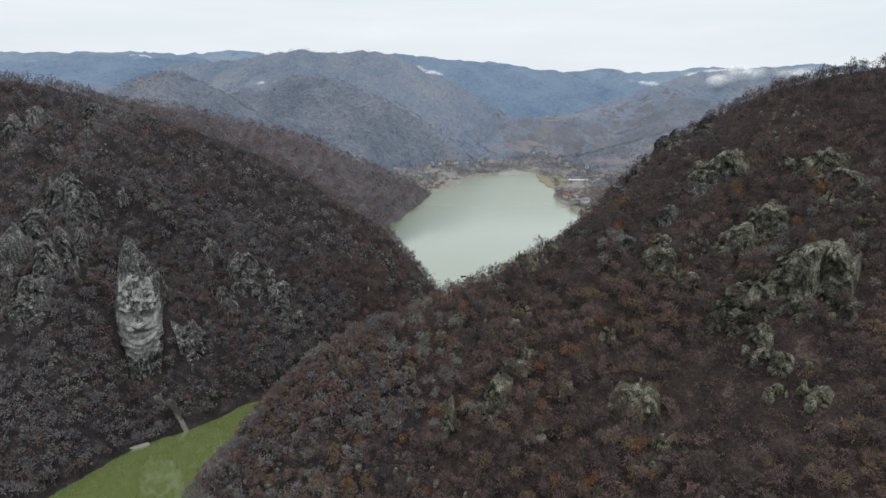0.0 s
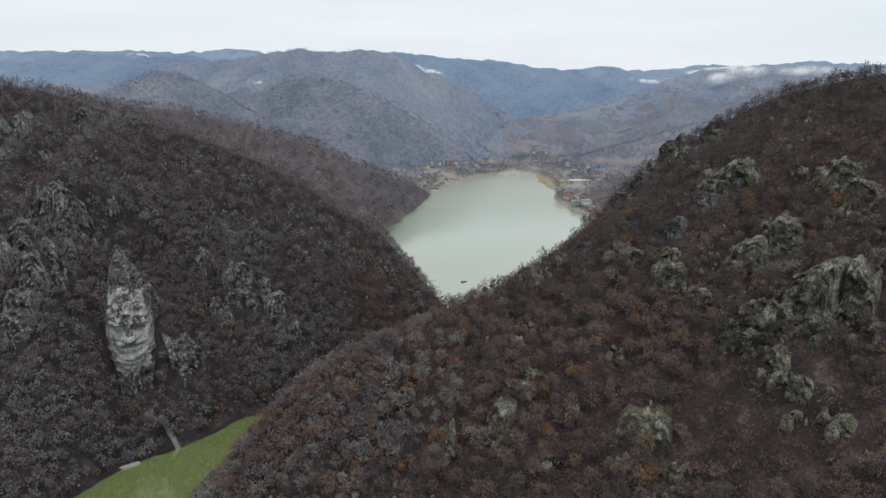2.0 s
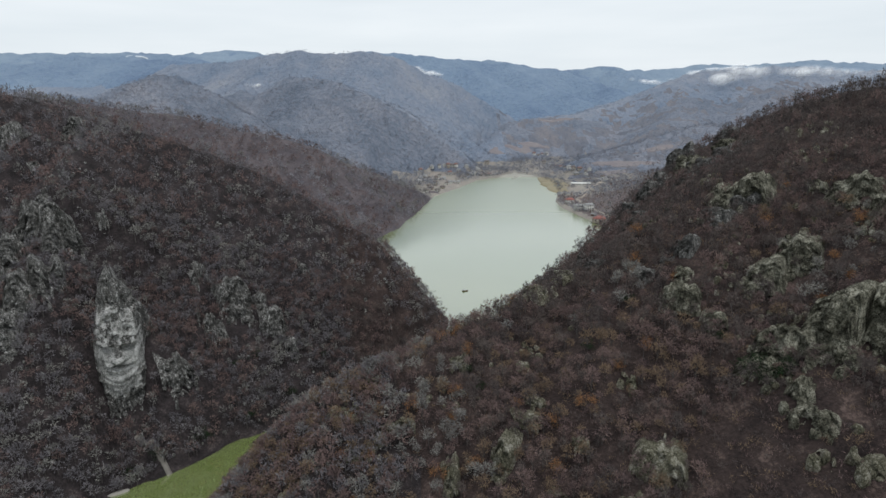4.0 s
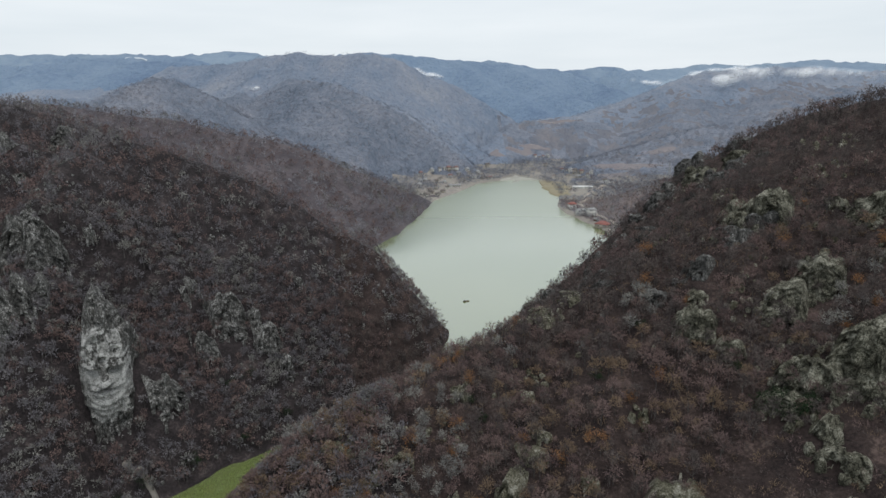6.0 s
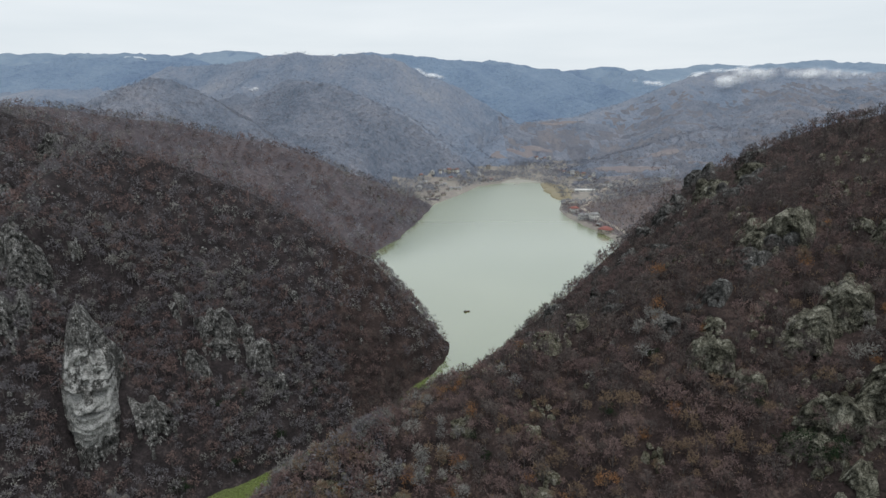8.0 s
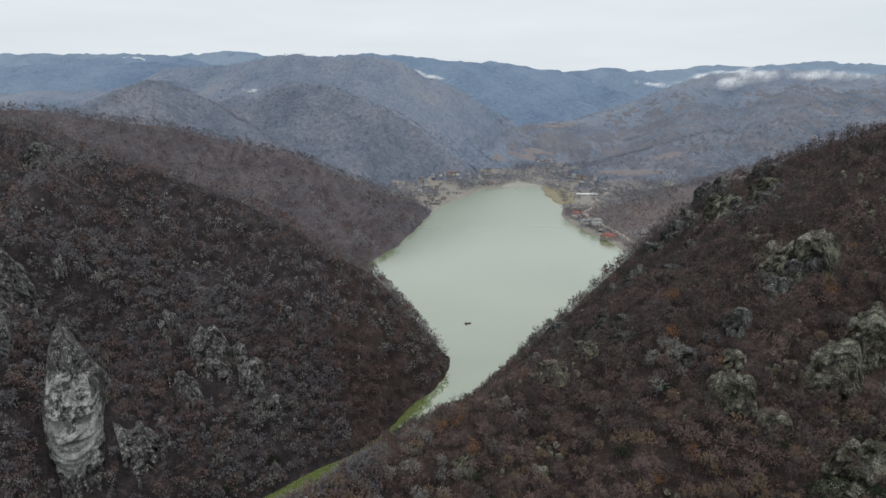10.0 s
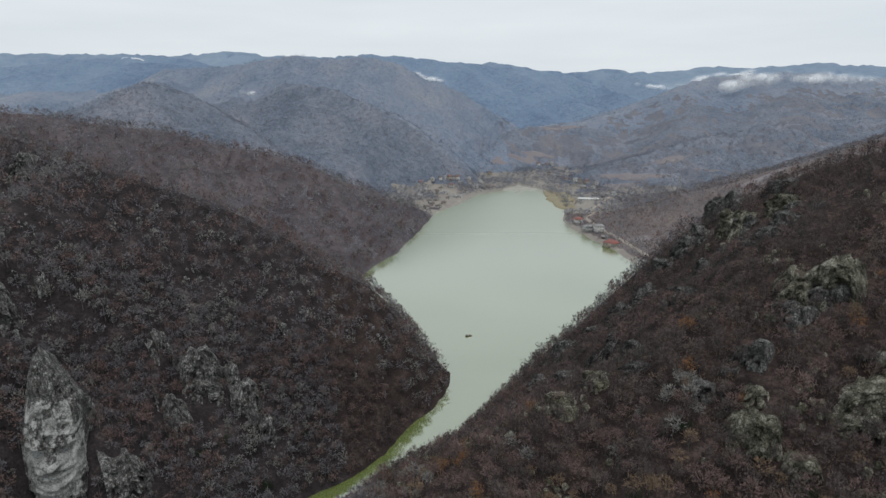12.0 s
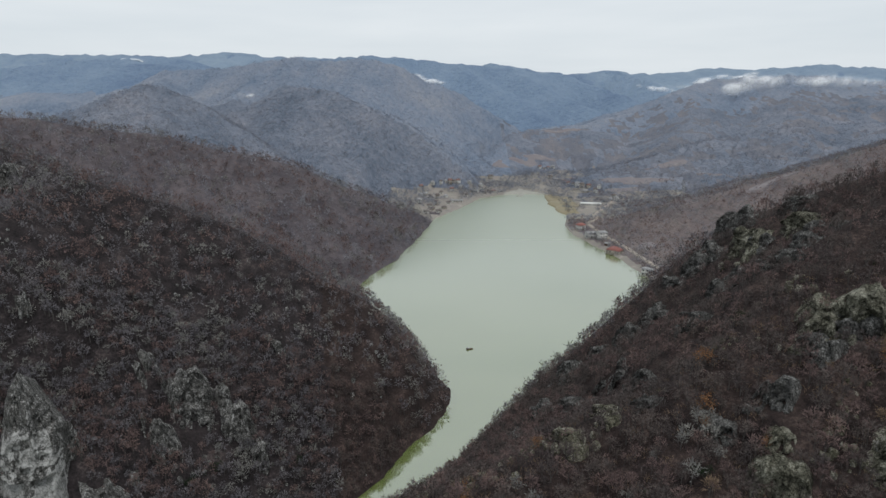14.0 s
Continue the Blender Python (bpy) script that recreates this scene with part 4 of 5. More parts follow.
def crag_mesh(x, y, w, h, seed, stone):
    """A craggy wall that stands out of the slope: a steep fluted face, a broken top that runs back into the hill, ends that sink into the soil."""
    w, h = w * 0.95, h * 0.84
    nu, nv = int(np.clip(w * 2.6, 18, 56)), int(np.clip(h * 3.0, 20, 60))
    u, v = np.meshgrid(np.linspace(-1, 1, nu), np.linspace(0, 1.45, nv), indexing="ij")
    e = 3.0
    fall = np.array([float(height(x - e, y) - height(x + e, y)), float(height(x, y - e) - height(x, y + e))]) / (2 * e)
    grade = max(np.hypot(*fall), 0.5)
    down = fall / max(np.hypot(*fall), 0.05)
    down = down * 0.6 + np.array([-x, 40 - y]) / np.hypot(x, 40 - y) * 0.4
    down /= np.hypot(*down)
    across = np.array([-down[1], down[0]])
    run = h / grade * 0.8
    s, t = u * w * 0.5 + seed * 31.7, v * h + seed * 17.3
    ragged = fractal(s, s * 0 + seed * 3.1, w * 0.45, 3, seed)
    rise = h * np.clip(0.92 + 1.1 * ragged - 0.35 * np.abs(u) ** 2, 0.25, 1.25)
    lean = 0.28 * h
    back = np.where(v < 1, lean * v, lean + (np.maximum(run, lean * 1.6) * 1.15 - lean) * (v - 1) / 0.45)
    bx, by = x + across[0] * u * w * 0.56 + down[0] * run * 0.5, y + across[1] * u * w * 0.56 + down[1] * run * 0.5
    px, py = bx - down[0] * back, by - down[1] * back
    low, soil = height(bx, by), height(px, py)
    wall = low - 1.0 + rise * np.minimum(v, 1) + 0.06 * h * np.clip(v - 1, 0, 1)
    solid = np.clip((1 - np.abs(u)) * 3.2 + 2.2 * ragged - 0.1, 0, 1) * np.clip((1.45 - v) * 4, 0, 1)
    pz = soil - 0.7 + np.clip(wall - soil + 0.7, -0.6, 0.75 * h + 1) * solid
    rib = np.abs(fractal(s, t * 0.2, 4.6, 3, seed))
    cleft = 8.0 * (0.10 - rib) + 2.2 * (broken(s, t, 2.2, 4.2, seed) - 0.5) + 1.9 * (broken(s, t, 0.95, 1.5, seed + 3) - 0.5) + 0.9 * (broken(s, t, 0.5, 0.6, seed + 4) - 0.5) + 1.0 * fractal(s, t, 1.3, 3, seed + 2)
    cleft = cleft * solid * np.where(v < 1, 1.0, 0.35)
    pz = pz + solid * np.where(v < 1, 0.5, 1.5) * (broken(s, t + 7, 1.1, 1.6, seed + 1) - 0.5)
    verts = np.stack([px + down[0] * cleft, py + down[1] * cleft, pz], -1).reshape(-1, 3)
    a = np.arange(nu * nv).reshape(nu, nv)
    quads = np.stack([a[:-1, :-1], a[1:, :-1], a[1:, 1:], a[:-1, 1:]], -1).reshape(-1, 4)[:, ::-1]
    origin = np.array([x, y, float(height(x, y))])
    rng = np.random.RandomState(seed * 7 + int(w * 10))
    pieces = [("outcrop", mesh_of("outcrop", verts - origin, quads, stone))]
    slim = 0.62 if stone is STREAKED else 1.0
    for _ in range(int(np.clip(w * h * 0.03 / slim, 3, 8))):
        du, dv = rng.uniform(-0.5, 0.5) * w, rng.uniform(-0.1, 0.75) * run
        cx, cy = x + across[0] * du + down[0] * dv, y + across[1] * du + down[1] * dv
        wide, tall = rng.uniform(0.6, 1.6) * slim, rng.uniform(0.9, 2.4) / slim
        verts, tris = buttress(cx, cy, float(height(cx, cy)), wide, tall, down, rng)
        pieces.append(("rock_block", mesh_of("rock_block", verts - origin, tris, stone)))
    return pieces, origin


def buttress(x, y, z, wide, tall, down, rng):
    """One upright blunt block of cleft rock that leans a little out of the slope."""
    rings, around = 7, 9
    a, e = np.meshgrid(np.arange(around) * 2 * np.pi / around, np.linspace(-0.5, 0.5, rings) * np.pi, indexing="ij")
    squash = rng.uniform(0.28, 0.55)

    def blunt(v):
        return np.sign(v) * np.abs(v) ** squash

    px, py, pz = blunt(np.cos(e)) * blunt(np.cos(a)) * wide, blunt(np.cos(e)) * blunt(np.sin(a)) * wide * rng.uniform(0.7, 1.1), blunt(np.sin(e)) * tall
    off = rng.uniform(0, 200)
    cleft = 1 + 0.55 * fractal(a * 2.2 + off, e * 0.8 + off, 1.3, 3, 1) + 0.22 * (broken(a * 2 + off, e * 3 + off, 0.8, 1.1, 3) - 0.5)
    cleft[:, 0] = cleft[:, -1] = 1
    px, py = px * cleft, py * cleft
    top = np.clip(pz / tall, 0, 1)
    px, py = px * (1 - 0.3 * top), py * (1 - 0.3 * top)
    pz = pz + 0.5 * wide * (broken(a * 3 + off, e * 2, 0.9, 0.7, 4) - 0.5)
    t = rng.uniform(0, 2 * np.pi)
    c, q = np.cos(t), np.sin(t)
    lean = rng.uniform(0.0, 0.25)
    verts = np.stack([x + px * c - py * q + down[0] * lean * pz, y + px * q + py * c + down[1] * lean * pz, z + 0.12 * tall + pz], -1).reshape(-1, 3)
    i = np.arange(around * rings).reshape(around, rings)
    j = np.roll(i, -1, 0)
    return verts, np.concatenate([np.stack([i[:, :-1], j[:, :-1], j[:, 1:]], -1).reshape(-1, 3), np.stack([i[:, :-1], j[:, 1:], i[:, 1:]], -1).reshape(-1, 3)])


def crags(places, label, group, seed, stone=LIMESTONE, low=1.0):
    for i, (x, y, w, h) in enumerate(places):
        pieces, origin = crag_mesh(x, y, w, h * low, seed + i, stone)
        ob = tagged(new("limestone_crag"), label, "rock", group)
        ob.matrix_basis = pose(*origin)
        for name, me in pieces:
            part(name, me, ob)


crags(SPUR_CRAGS, "large grey limestone crag among bare trees", "crags on the near spur", 1)
crags(SLOPE_CRAGS, "small mossy limestone crag on the wooded slope", "crags on the near spur", 2, MOSSY)
crags(CREST_CRAGS, "jagged grey limestone crag along the crest", "crags on the crest", 3, CREST_STONE, 0.85)
crags(CLIFF_CRAGS, "tall streaked limestone cliff among bare trees", "cliffs across the water", 4, STREAKED)


# ---------------------------------------------------------------- stones strewn over the slopes
def stone(seed):
    """A small angular boulder, half sunk."""
    rng = np.random.RandomState(seed)
    a = np.arange(6) * np.pi / 3
    low = np.stack([np.cos(a), np.sin(a), np.full(6, -0.5)], 1) * rng.uniform(0.7, 1.1, (6, 1))
    mid = np.stack([np.cos(a + 0.4) * 0.95, np.sin(a + 0.4) * 0.95, np.full(6, 0.45)], 1) * rng.uniform(0.7, 1.15, (6, 1))
    top = np.stack([np.cos(a) * 0.5, np.sin(a) * 0.5, np.full(6, 1.05)], 1) * rng.uniform(0.7, 1.2, (6, 1))
    i, j = np.arange(6), np.roll(np.arange(6), -1)
    tris = [np.stack([i, j, j + 6], 1), np.stack([i, j + 6, i + 6], 1), np.stack([i + 6, j + 6, j + 12], 1), np.stack([i + 6, j + 12, i + 12], 1), np.array([(12, 13, 14), (12, 14, 15), (12, 15, 16), (12, 16, 17)])]
    return np.concatenate([low, mid, top]), np.concatenate(tris)


STONES = [stone(400 + i) for i in range(8)]


def stony(x, y, rng):
    return (shore_distance(x, y) > 2) & in_sight(x, y) & (fractal(x, y, 22, 3, 4) + 0.5 * fractal(x, y, 7, 2, 1) + rng.uniform(-0.12, 0.12, len(x)) > 0.16)


for name, label, tone, box, step, seed in (("strewn_stones", "mossy limestone boulders strewn over the wooded slope", MOSSY, (-75, 145, 100, 240), 2.3, 31),
                                           ("strewn_stones", "pale limestone boulders strewn between the cliffs", STREAKED, (-290, -20, 170, 345), 3.0, 32)):
    x, y = spread_over(*box, step, seed, stony)
    stones = tagged(new(name), label, "stones", kind="stuff")
    part("boulders", mesh_of("boulders", *planted(x, y, STONES, np.random.RandomState(seed), 0.35, 1.25), tone), stones)

# ---------------------------------------------------------------- the face carved into the cliff
def carved_cliff():
    """A tapering pillar of rock whose front is carved as a plain broad face. u: to its right, v: up, out: out of the cliff."""
    nu, nv = 130, 180
    u, v = np.meshgrid(np.linspace(-1, 1, nu), np.linspace(0, 1, nv), indexing="ij")
    up = v * 58 - 4
    left = np.interp(up, [-4, 6, 14, 24, 34, 42, 47, 51, 54], [9.5, 9.2, 9.1, 8.8, 7.8, 6.0, 4.8, 3.2, 1.2])
    right = np.interp(up, [-4, 6, 14, 22, 28, 35, 41, 46, 51, 54], [9, 9.6, 10.8, 13.2, 13.2, 11.0, 8.0, 5.0, 1.8, 0.4])
    side = np.where(u < 0, u * left, u * right)
    side = side + 1.6 * fractal(up * 0.9 + 50, up * 0 + 3, 6, 3, 2) * np.abs(u)
    out = 7.0 * (1 - np.abs(u) ** 3) - 0.15 * up - 0.004 * np.clip(up - 38, 0, 30) ** 2
    out = out - 2.6 / (1 + np.exp(-(side - 8.6 - 0.05 * up) * 2.5)) - 1.8 * np.exp(-((side - 9.0 - 0.03 * up) / 0.9) ** 2)
    rough = 2.6 * (broken(side, up, 2.4, 6.0, 2) - 0.5) + 1.2 * (broken(side, up, 1.0, 2.0, 4) - 0.5) + 15.0 * (0.13 - np.abs(fractal(side + 40, up * 0.16, 4.5, 5, 1))) + fractal(side, up, 1.8, 3, 3) * 2.6
    fx, fy = side / 9.2, (up - 24.0) / 18.5
    inside = np.clip((1 - np.hypot(fx, fy)) * 5, 0, 1)

    def bump(cx, cy, wx, wy, much):
        return much * np.exp(-(((side - cx) / wx) ** 2) - ((up - cy) / wy) ** 2)

    face = 2.2 * np.sqrt(np.clip(1 - fx ** 2 - fy ** 2, 0, 1))
    # brow, eyes, nose, moustache, mouth, rings of the beard, the arc over the forehead
    face = face + bump(-3.6, 26.9, 2.8, 0.9, 2.1) + bump(4.0, 26.9, 2.8, 0.9, 2.1) + bump(-3.4, 24.7, 2.1, 1.25, -4.0) + bump(3.9, 24.7, 2.1, 1.25, -4.0)
    face = face + bump(-3.4, 24.4, 1.0, 0.5, 0.9) + bump(3.9, 24.4, 1.0, 0.5, 0.9)
    wedge = np.clip((27 - up) / 6.5, 0, 1) * np.clip((up - 20.0) / 0.7, 0, 1)
    face = face + wedge * 5.4 * np.exp(-((side - 0.3) / (0.9 + 1.5 * wedge)) ** 2)
    face = face + bump(-2.6, 19.0, 2.4, 0.8, 1.6) + bump(3.2, 19.0, 2.4, 0.8, 1.6) + bump(0.3, 18.0, 3.4, 0.6, -4.0) + bump(0.3, 17.0, 2.4, 0.6, 1.9)
    ring = np.hypot((side - 0.3) / 1.25, up - 19.0)
    face = face + np.where(up < 17.5, 0.34 * np.sin(ring * 2.4) * np.clip((9.5 - ring) / 3, 0, 1), 0)
    face = face + bump(0.3, 13.0, 4.6, 2.4, 1.4) + 0.9 * np.exp(-((np.hypot(side / 6.2, (up - 33) / 8.2) - 1) / 0.13) ** 2) * (up > 34) + bump(0, 36.0, 5, 2.2, -1.0)
    face = face + np.where((up > 4.5) & (up < 9.0), 0.9, 0)
    low = np.clip((6.0 - up) / 2.5, 0, 1)
    face = face - 2.4 * low + fractal(side, up, 2.4, 4, 2) * np.where(up > 28, 3.2, 1.2) + (broken(side, up, 1.4, 2.2, 5) - 0.5) * np.where(up > 27, 1.2, 0.4)
    out = out + rough * (1 - np.where(up > 28, 0.72, 0.88) * inside) + face * inside - 0.8 * (1 - inside)
    ahead, over = np.array([0.40, -0.917]), np.array([0.917, 0.40])
    foot = np.array([-122.2, 238.5, 18.0])
    place = np.stack([foot[0] + over[0] * side + ahead[0] * out, foot[1] + over[1] * side + ahead[1] * out, foot[2] + up], -1)
    back = np.stack([foot[0] + over[0] * side * 0.6 - ahead[0] * 26, foot[1] + over[1] * side * 0.6 - ahead[1] * 26, foot[2] + up * 0.84], -1)
    verts = np.concatenate([place.reshape(-1, 3), back.reshape(-1, 3)])
    a = np.arange(nu * nv).reshape(nu, nv)
    b = a + nu * nv
    front = np.stack([a[:-1, :-1], a[1:, :-1], a[1:, 1:], a[:-1, 1:]], -1).reshape(-1, 4)
    rim = [np.stack([b[0, :-1], a[0, :-1], a[0, 1:], b[0, 1:]], -1), np.stack([a[-1, :-1], b[-1, :-1], b[-1, 1:], a[-1, 1:]], -1),
           np.stack([a[:-1, -1], a[1:, -1], b[1:, -1], b[:-1, -1]], -1)]
    me = mesh_of("rock_sculpture", verts, np.concatenate([front] + rim), STREAKED, CARVED)
    chalky = (up < 24 + 10 * fractal(side, up, 3.5, 3, 1)) | ((np.abs(np.hypot(side / 6.2, (up - 33) / 8.2) - 1) < 0.1) & (up > 35)) | (fractal(side, up, 1.5, 3, 4) > 0.0)
    pale = ((np.hypot(side / 9.0, (up - 23.5) / 18.8) < 0.97 + 0.5 * fractal(side, up, 3.0, 3, 2)) & (up > 3.0 + 2 * fractal(side, up, 4, 2, 1)) & chalky)[:-1, :-1].ravel()
    me.polygons.foreach_set("material_index", np.concatenate([pale.astype(np.int32), np.zeros(sum(len(r) for r in rim), np.int32)]))
    return tagged(new("rock_sculpture", me), "giant pale face carved into a grey limestone pillar", "statue")


carved_cliff()

# ---------------------------------------------------------------- buildings
PLASTER = surface("off_white_plaster", [(0.50, 0.49, 0.46), (0.66, 0.65, 0.62)], 3, fine=0.5, bump=0.1, bump_size=0.3)
PLASTER_TAN = surface("tan_plaster", [(0.34, 0.31, 0.26), (0.46, 0.42, 0.36)], 3, fine=0.5, bump=0.1, bump_size=0.3)
TILE_RED = surface("red_roof", [(0.22, 0.085, 0.075), (0.30, 0.14, 0.12)], 2, fine=0.4, bump=0.3, bump_size=0.3)
TILE_BROWN = surface("weathered_roof", [(0.11, 0.095, 0.088), (0.19, 0.165, 0.155)], 2, fine=0.4, bump=0.3, bump_size=0.3)
TILE_GREY = surface("grey_roof", [(0.20, 0.20, 0.20), (0.36, 0.36, 0.36)], 2, fine=0.4, bump=0.2, bump_size=0.3)
TILE_FADED = surface("faded_red_roof", [(0.17, 0.10, 0.09), (0.24, 0.15, 0.135)], 2, fine=0.4, bump=0.3, bump_size=0.3)
GLASS = surface("dark_window_glass", [(0.02, 0.025, 0.03), (0.05, 0.06, 0.07)], 2, rough=0.1, bump=0.0)
FRAME = surface("white_frame", [(0.6, 0.6, 0.58), (0.72, 0.72, 0.7)], 1, bump=0.0)
TIMBER = surface("dark_timber", [(0.06, 0.04, 0.03), (0.14, 0.10, 0.07)], 1, fine=0.2, bump=0.2, bump_size=0.1)
ASPHALT = surface("pale_road", [(0.29, 0.255, 0.215), (0.43, 0.38, 0.33)], 6, fine=0.8, bump=0.2, bump_size=0.2)


def box_mesh(name, x0, x1, y0, y1, z0, z1, material):
    v = [(x, y, z) for x in (x0, x1) for y in (y0, y1) for z in (z0, z1)]
    return mesh_of(name, v, [(0, 1, 3, 2), (4, 6, 7, 5), (0, 4, 5, 1), (2, 3, 7, 6), (0, 2, 6, 4), (1, 5, 7, 3)], material)


def roof_mesh(w, d, z, rise, hip, material, over=0.5):
    """A gabled or hipped roof with eaves 0.2 m thick over a w by d house; the ridge runs along x."""
    a, b, r = w / 2 + over, d / 2 + over, max(w / 2 - hip, 0.2)
    top = [(-a, -b, z), (a, -b, z), (a, b, z), (-a, b, z), (-r, 0, z + rise), (r, 0, z + rise)]
    low = [(x, y, q - 0.2) for x, y, q in top[:4]]
    tris = [(0, 1, 5), (0, 5, 4), (2, 3, 4), (2, 4, 5), (1, 2, 5), (3, 0, 4)]
    tris += [(0, 6, 7), (0, 7, 1), (1, 7, 8), (1, 8, 2), (2, 8, 9), (2, 9, 3), (3, 9, 6), (3, 6, 0), (6, 8, 7), (6, 9, 8)]
    return mesh_of("roof", top + low, tris, material)


def house(name, label, x, y, turn, w, d, storeys, wall, roof, rise=2.2, hip=0.3, group="houses of the village", category="house", z=None, chimney=True):
    """A house > wall, roof (> chimney), windows (> pane), door. Its front faces its own -y."""
    base = float(height(x, y)) if z is None else z
    ob = tagged(new(name), label, category, group)
    ob.matrix_basis = pose(x, y, base, 0, 0, turn)
    tall = 2.8 * storeys
    part("wall", box_mesh("wall", -w / 2, w / 2, -d / 2, d / 2, -2.5, tall, wall), ob)
    top = part("roof", roof_mesh(w, d, tall + 0.003, rise, hip, roof), ob)
    if chimney:
        part("chimney", box_mesh("chimney", w * 0.2, w * 0.2 + 0.7, 0.3, 1.0, tall + rise * 0.5, tall + rise + 0.7, TILE_BROWN), top)
    pane = box_mesh("pane", -0.5, 0.5, -0.03, 0.03, 0.1, 1.3, GLASS)
    casing = box_mesh("window", -0.62, 0.62, -0.06, 0.06, 0.0, 1.4, FRAME)
    for side, span, depth in ((0, w, d), (180, w, d), (90, d, w), (270, d, w)):
        count = max(1, int(span / 2.6))
        for s in range(storeys):
            for i in range(count):
                if side == 0 and s == 0 and i == count // 2:
                    continue
                at = pose(0, 0, 0, 0, 0, side) @ pose((i + 0.5) * span / count - span / 2, -depth / 2 - 0.03, s * 2.8 + 0.9)
                win = part("window", casing, ob)
                win.matrix_basis = at
                part("pane", pane, win).matrix_basis = pose(0, -0.05, 0)
    door = part("door", box_mesh("door", -0.5, 0.5, -0.06, 0.05, 0, 2.05, TIMBER), ob)
    door.matrix_basis = pose((count // 2 + 0.5) * w / max(1, int(w / 2.6)) - w / 2 if w > 2.6 else 0, -d / 2 - 0.03, 0)
    return ob


# the guest houses and the restaurant on the lake road
house("guest_house", "white plaster guest house with an orange-red roof above the lake", 174, 748, 20, 9, 8, 2, PLASTER, TILE_RED, 2.2, 2.5, "buildings on the lake road", z=2.5)
house("guest_house", "long white three-storey guest house beside the lake", 176, 710, 15, 11, 8, 2, PLASTER, TILE_GREY, 1.2, 0.4, "buildings on the lake road", z=2.5)
house("guest_house", "tall off-white guest house with a grey roof", 185, 701, 15, 8.5, 9, 3, PLASTER, TILE_GREY, 1.4, 0.4, "buildings on the lake road", z=2.2)
house("restaurant", "low lakeside restaurant under a broad red roof", 184, 649, -40, 14, 9.5, 1, PLASTER_TAN, TILE_RED, 3.2, 5, "buildings on the lake road", "restaurant", z=2.0)
house("shed", "small dark shed beside the restaurant", 184, 675, -40, 5, 4, 1, TIMBER, TILE_GREY, 1.2, 0.2, "buildings on the lake road", "shed", z=1.6, chimney=False)
house("boathouse", "white boathouse with terraces at the water's edge", 192, 577, -35, 10, 7, 2, PLASTER, TILE_GREY, 0.8, 2, "buildings on the lake road", "boathouse", z=0.8, chimney=False)
house("long_barn", "long low white-roofed barn beside the mudflat", 224, 896, -8, 28, 6, 1, PLASTER, FRAME, 1.4, 0.3, "houses of the village", "barn", chimney=False)

dice = random.Random(11)
ROOFS = [(TILE_BROWN, "a brown tiled roof"), (TILE_GREY, "a grey sheet roof"), (TILE_FADED, "a faded reddish roof"), (TILE_GREY, "a pale grey roof"), (TILE_BROWN, "a weathered brown roof")]
WALLS = [(PLASTER, "off-white plaster"), (PLASTER_TAN, "tan plaster"), (PLASTER, "whitewashed"), (PLASTER, "off-white plaster")]
WEST_HOUSES = [(-5, 844), (4, 866), (11, 851), (19, 874), (-1, 884), (9, 901), (26, 910), (32, 924), (38, 925), (44, 925), (-14, 963), (-7, 973),
               (0, 961), (11, 949), (23, 958), (66, 1010), (73, 1006), (81, 1010), (86, 1003), (93, 1009), (100, 1010), (25, 1032), (32, 1031), (38, 1033),
               (45, 1032), (17, 1029), (63, 1035), (106, 1123), (-14, 1011), (4, 1022), (-15, 911), (55, 972), (34, 1009), (49, 1025), (17, 992), (81, 1030)]
EAST_HOUSES = [(214, 1135), (220, 1118), (225, 1111), (230, 1099), (225, 1042), (229, 1026), (233, 1014), (238, 1004), (246, 995), (252, 977), (261, 989), (206, 1200),
               (214, 1200), (223, 1207), (232, 1208), (250, 917), (260, 924), (267, 918), (279, 937), (245, 1101), (269, 939), (238, 981)]
for places, group in ((WEST_HOUSES, "houses on the west shore"), (EAST_HOUSES, "houses on the east side of the valley")):
    for x, y in places:
        (wall, said), (roof, above) = dice.choice(WALLS), dice.choice(ROOFS)
        house("house", f"small {said} village house with {above}", x, y, dice.uniform(-40, 40), dice.uniform(4.5, 7.5), dice.uniform(4, 5.5), dice.choice((1, 1, 1, 2)), wall, roof, dice.uniform(1.6, 2.6), dice.uniform(0.2, 2), group)


# ---------------------------------------------------------------- roads, mudflat, sandbars
def ribbon(name, line, wide, material, lift, label, category):
    """A road laid over the ground along a line."""
    pts = []
    for a, b in zip(line[:-1], line[1:]):
        n = max(2, int(math.dist(a, b) / 3))
        pts += [(a[0] + (b[0] - a[0]) * i / n, a[1] + (b[1] - a[1]) * i / n) for i in range(n)]
    pts = np.array(pts + [line[-1]], float)
    for _ in range(6):
        pts[1:-1] = (pts[:-2] + pts[1:-1] * 2 + pts[2:]) / 4
    way = np.gradient(pts, axis=0)
    way /= np.linalg.norm(way, axis=1)[:, None]
    side = np.stack([-way[:, 1], way[:, 0]], 1)
    level = np.maximum.reduce([height(*(pts + side * k * wide / 2).T) for k in (-1, 0, 1)]) + lift
    rows = [np.column_stack([pts + side * k * wide / 2, level + dz]) for k, dz in ((-1.15, -1.5), (-1, 0), (1, 0), (1.15, -1.5))]
    n = len(pts)
    verts = np.concatenate(rows)
    a = np.arange(n - 1)
    quads = np.concatenate([np.stack([a + k * n, a + (k + 1) * n, a + (k + 1) * n + 1, a + k * n + 1], 1)[:, ::-1] for k in range(3)])
    return tagged(new(name, mesh_of(name, verts, quads, material)), label, category, kind="structure")


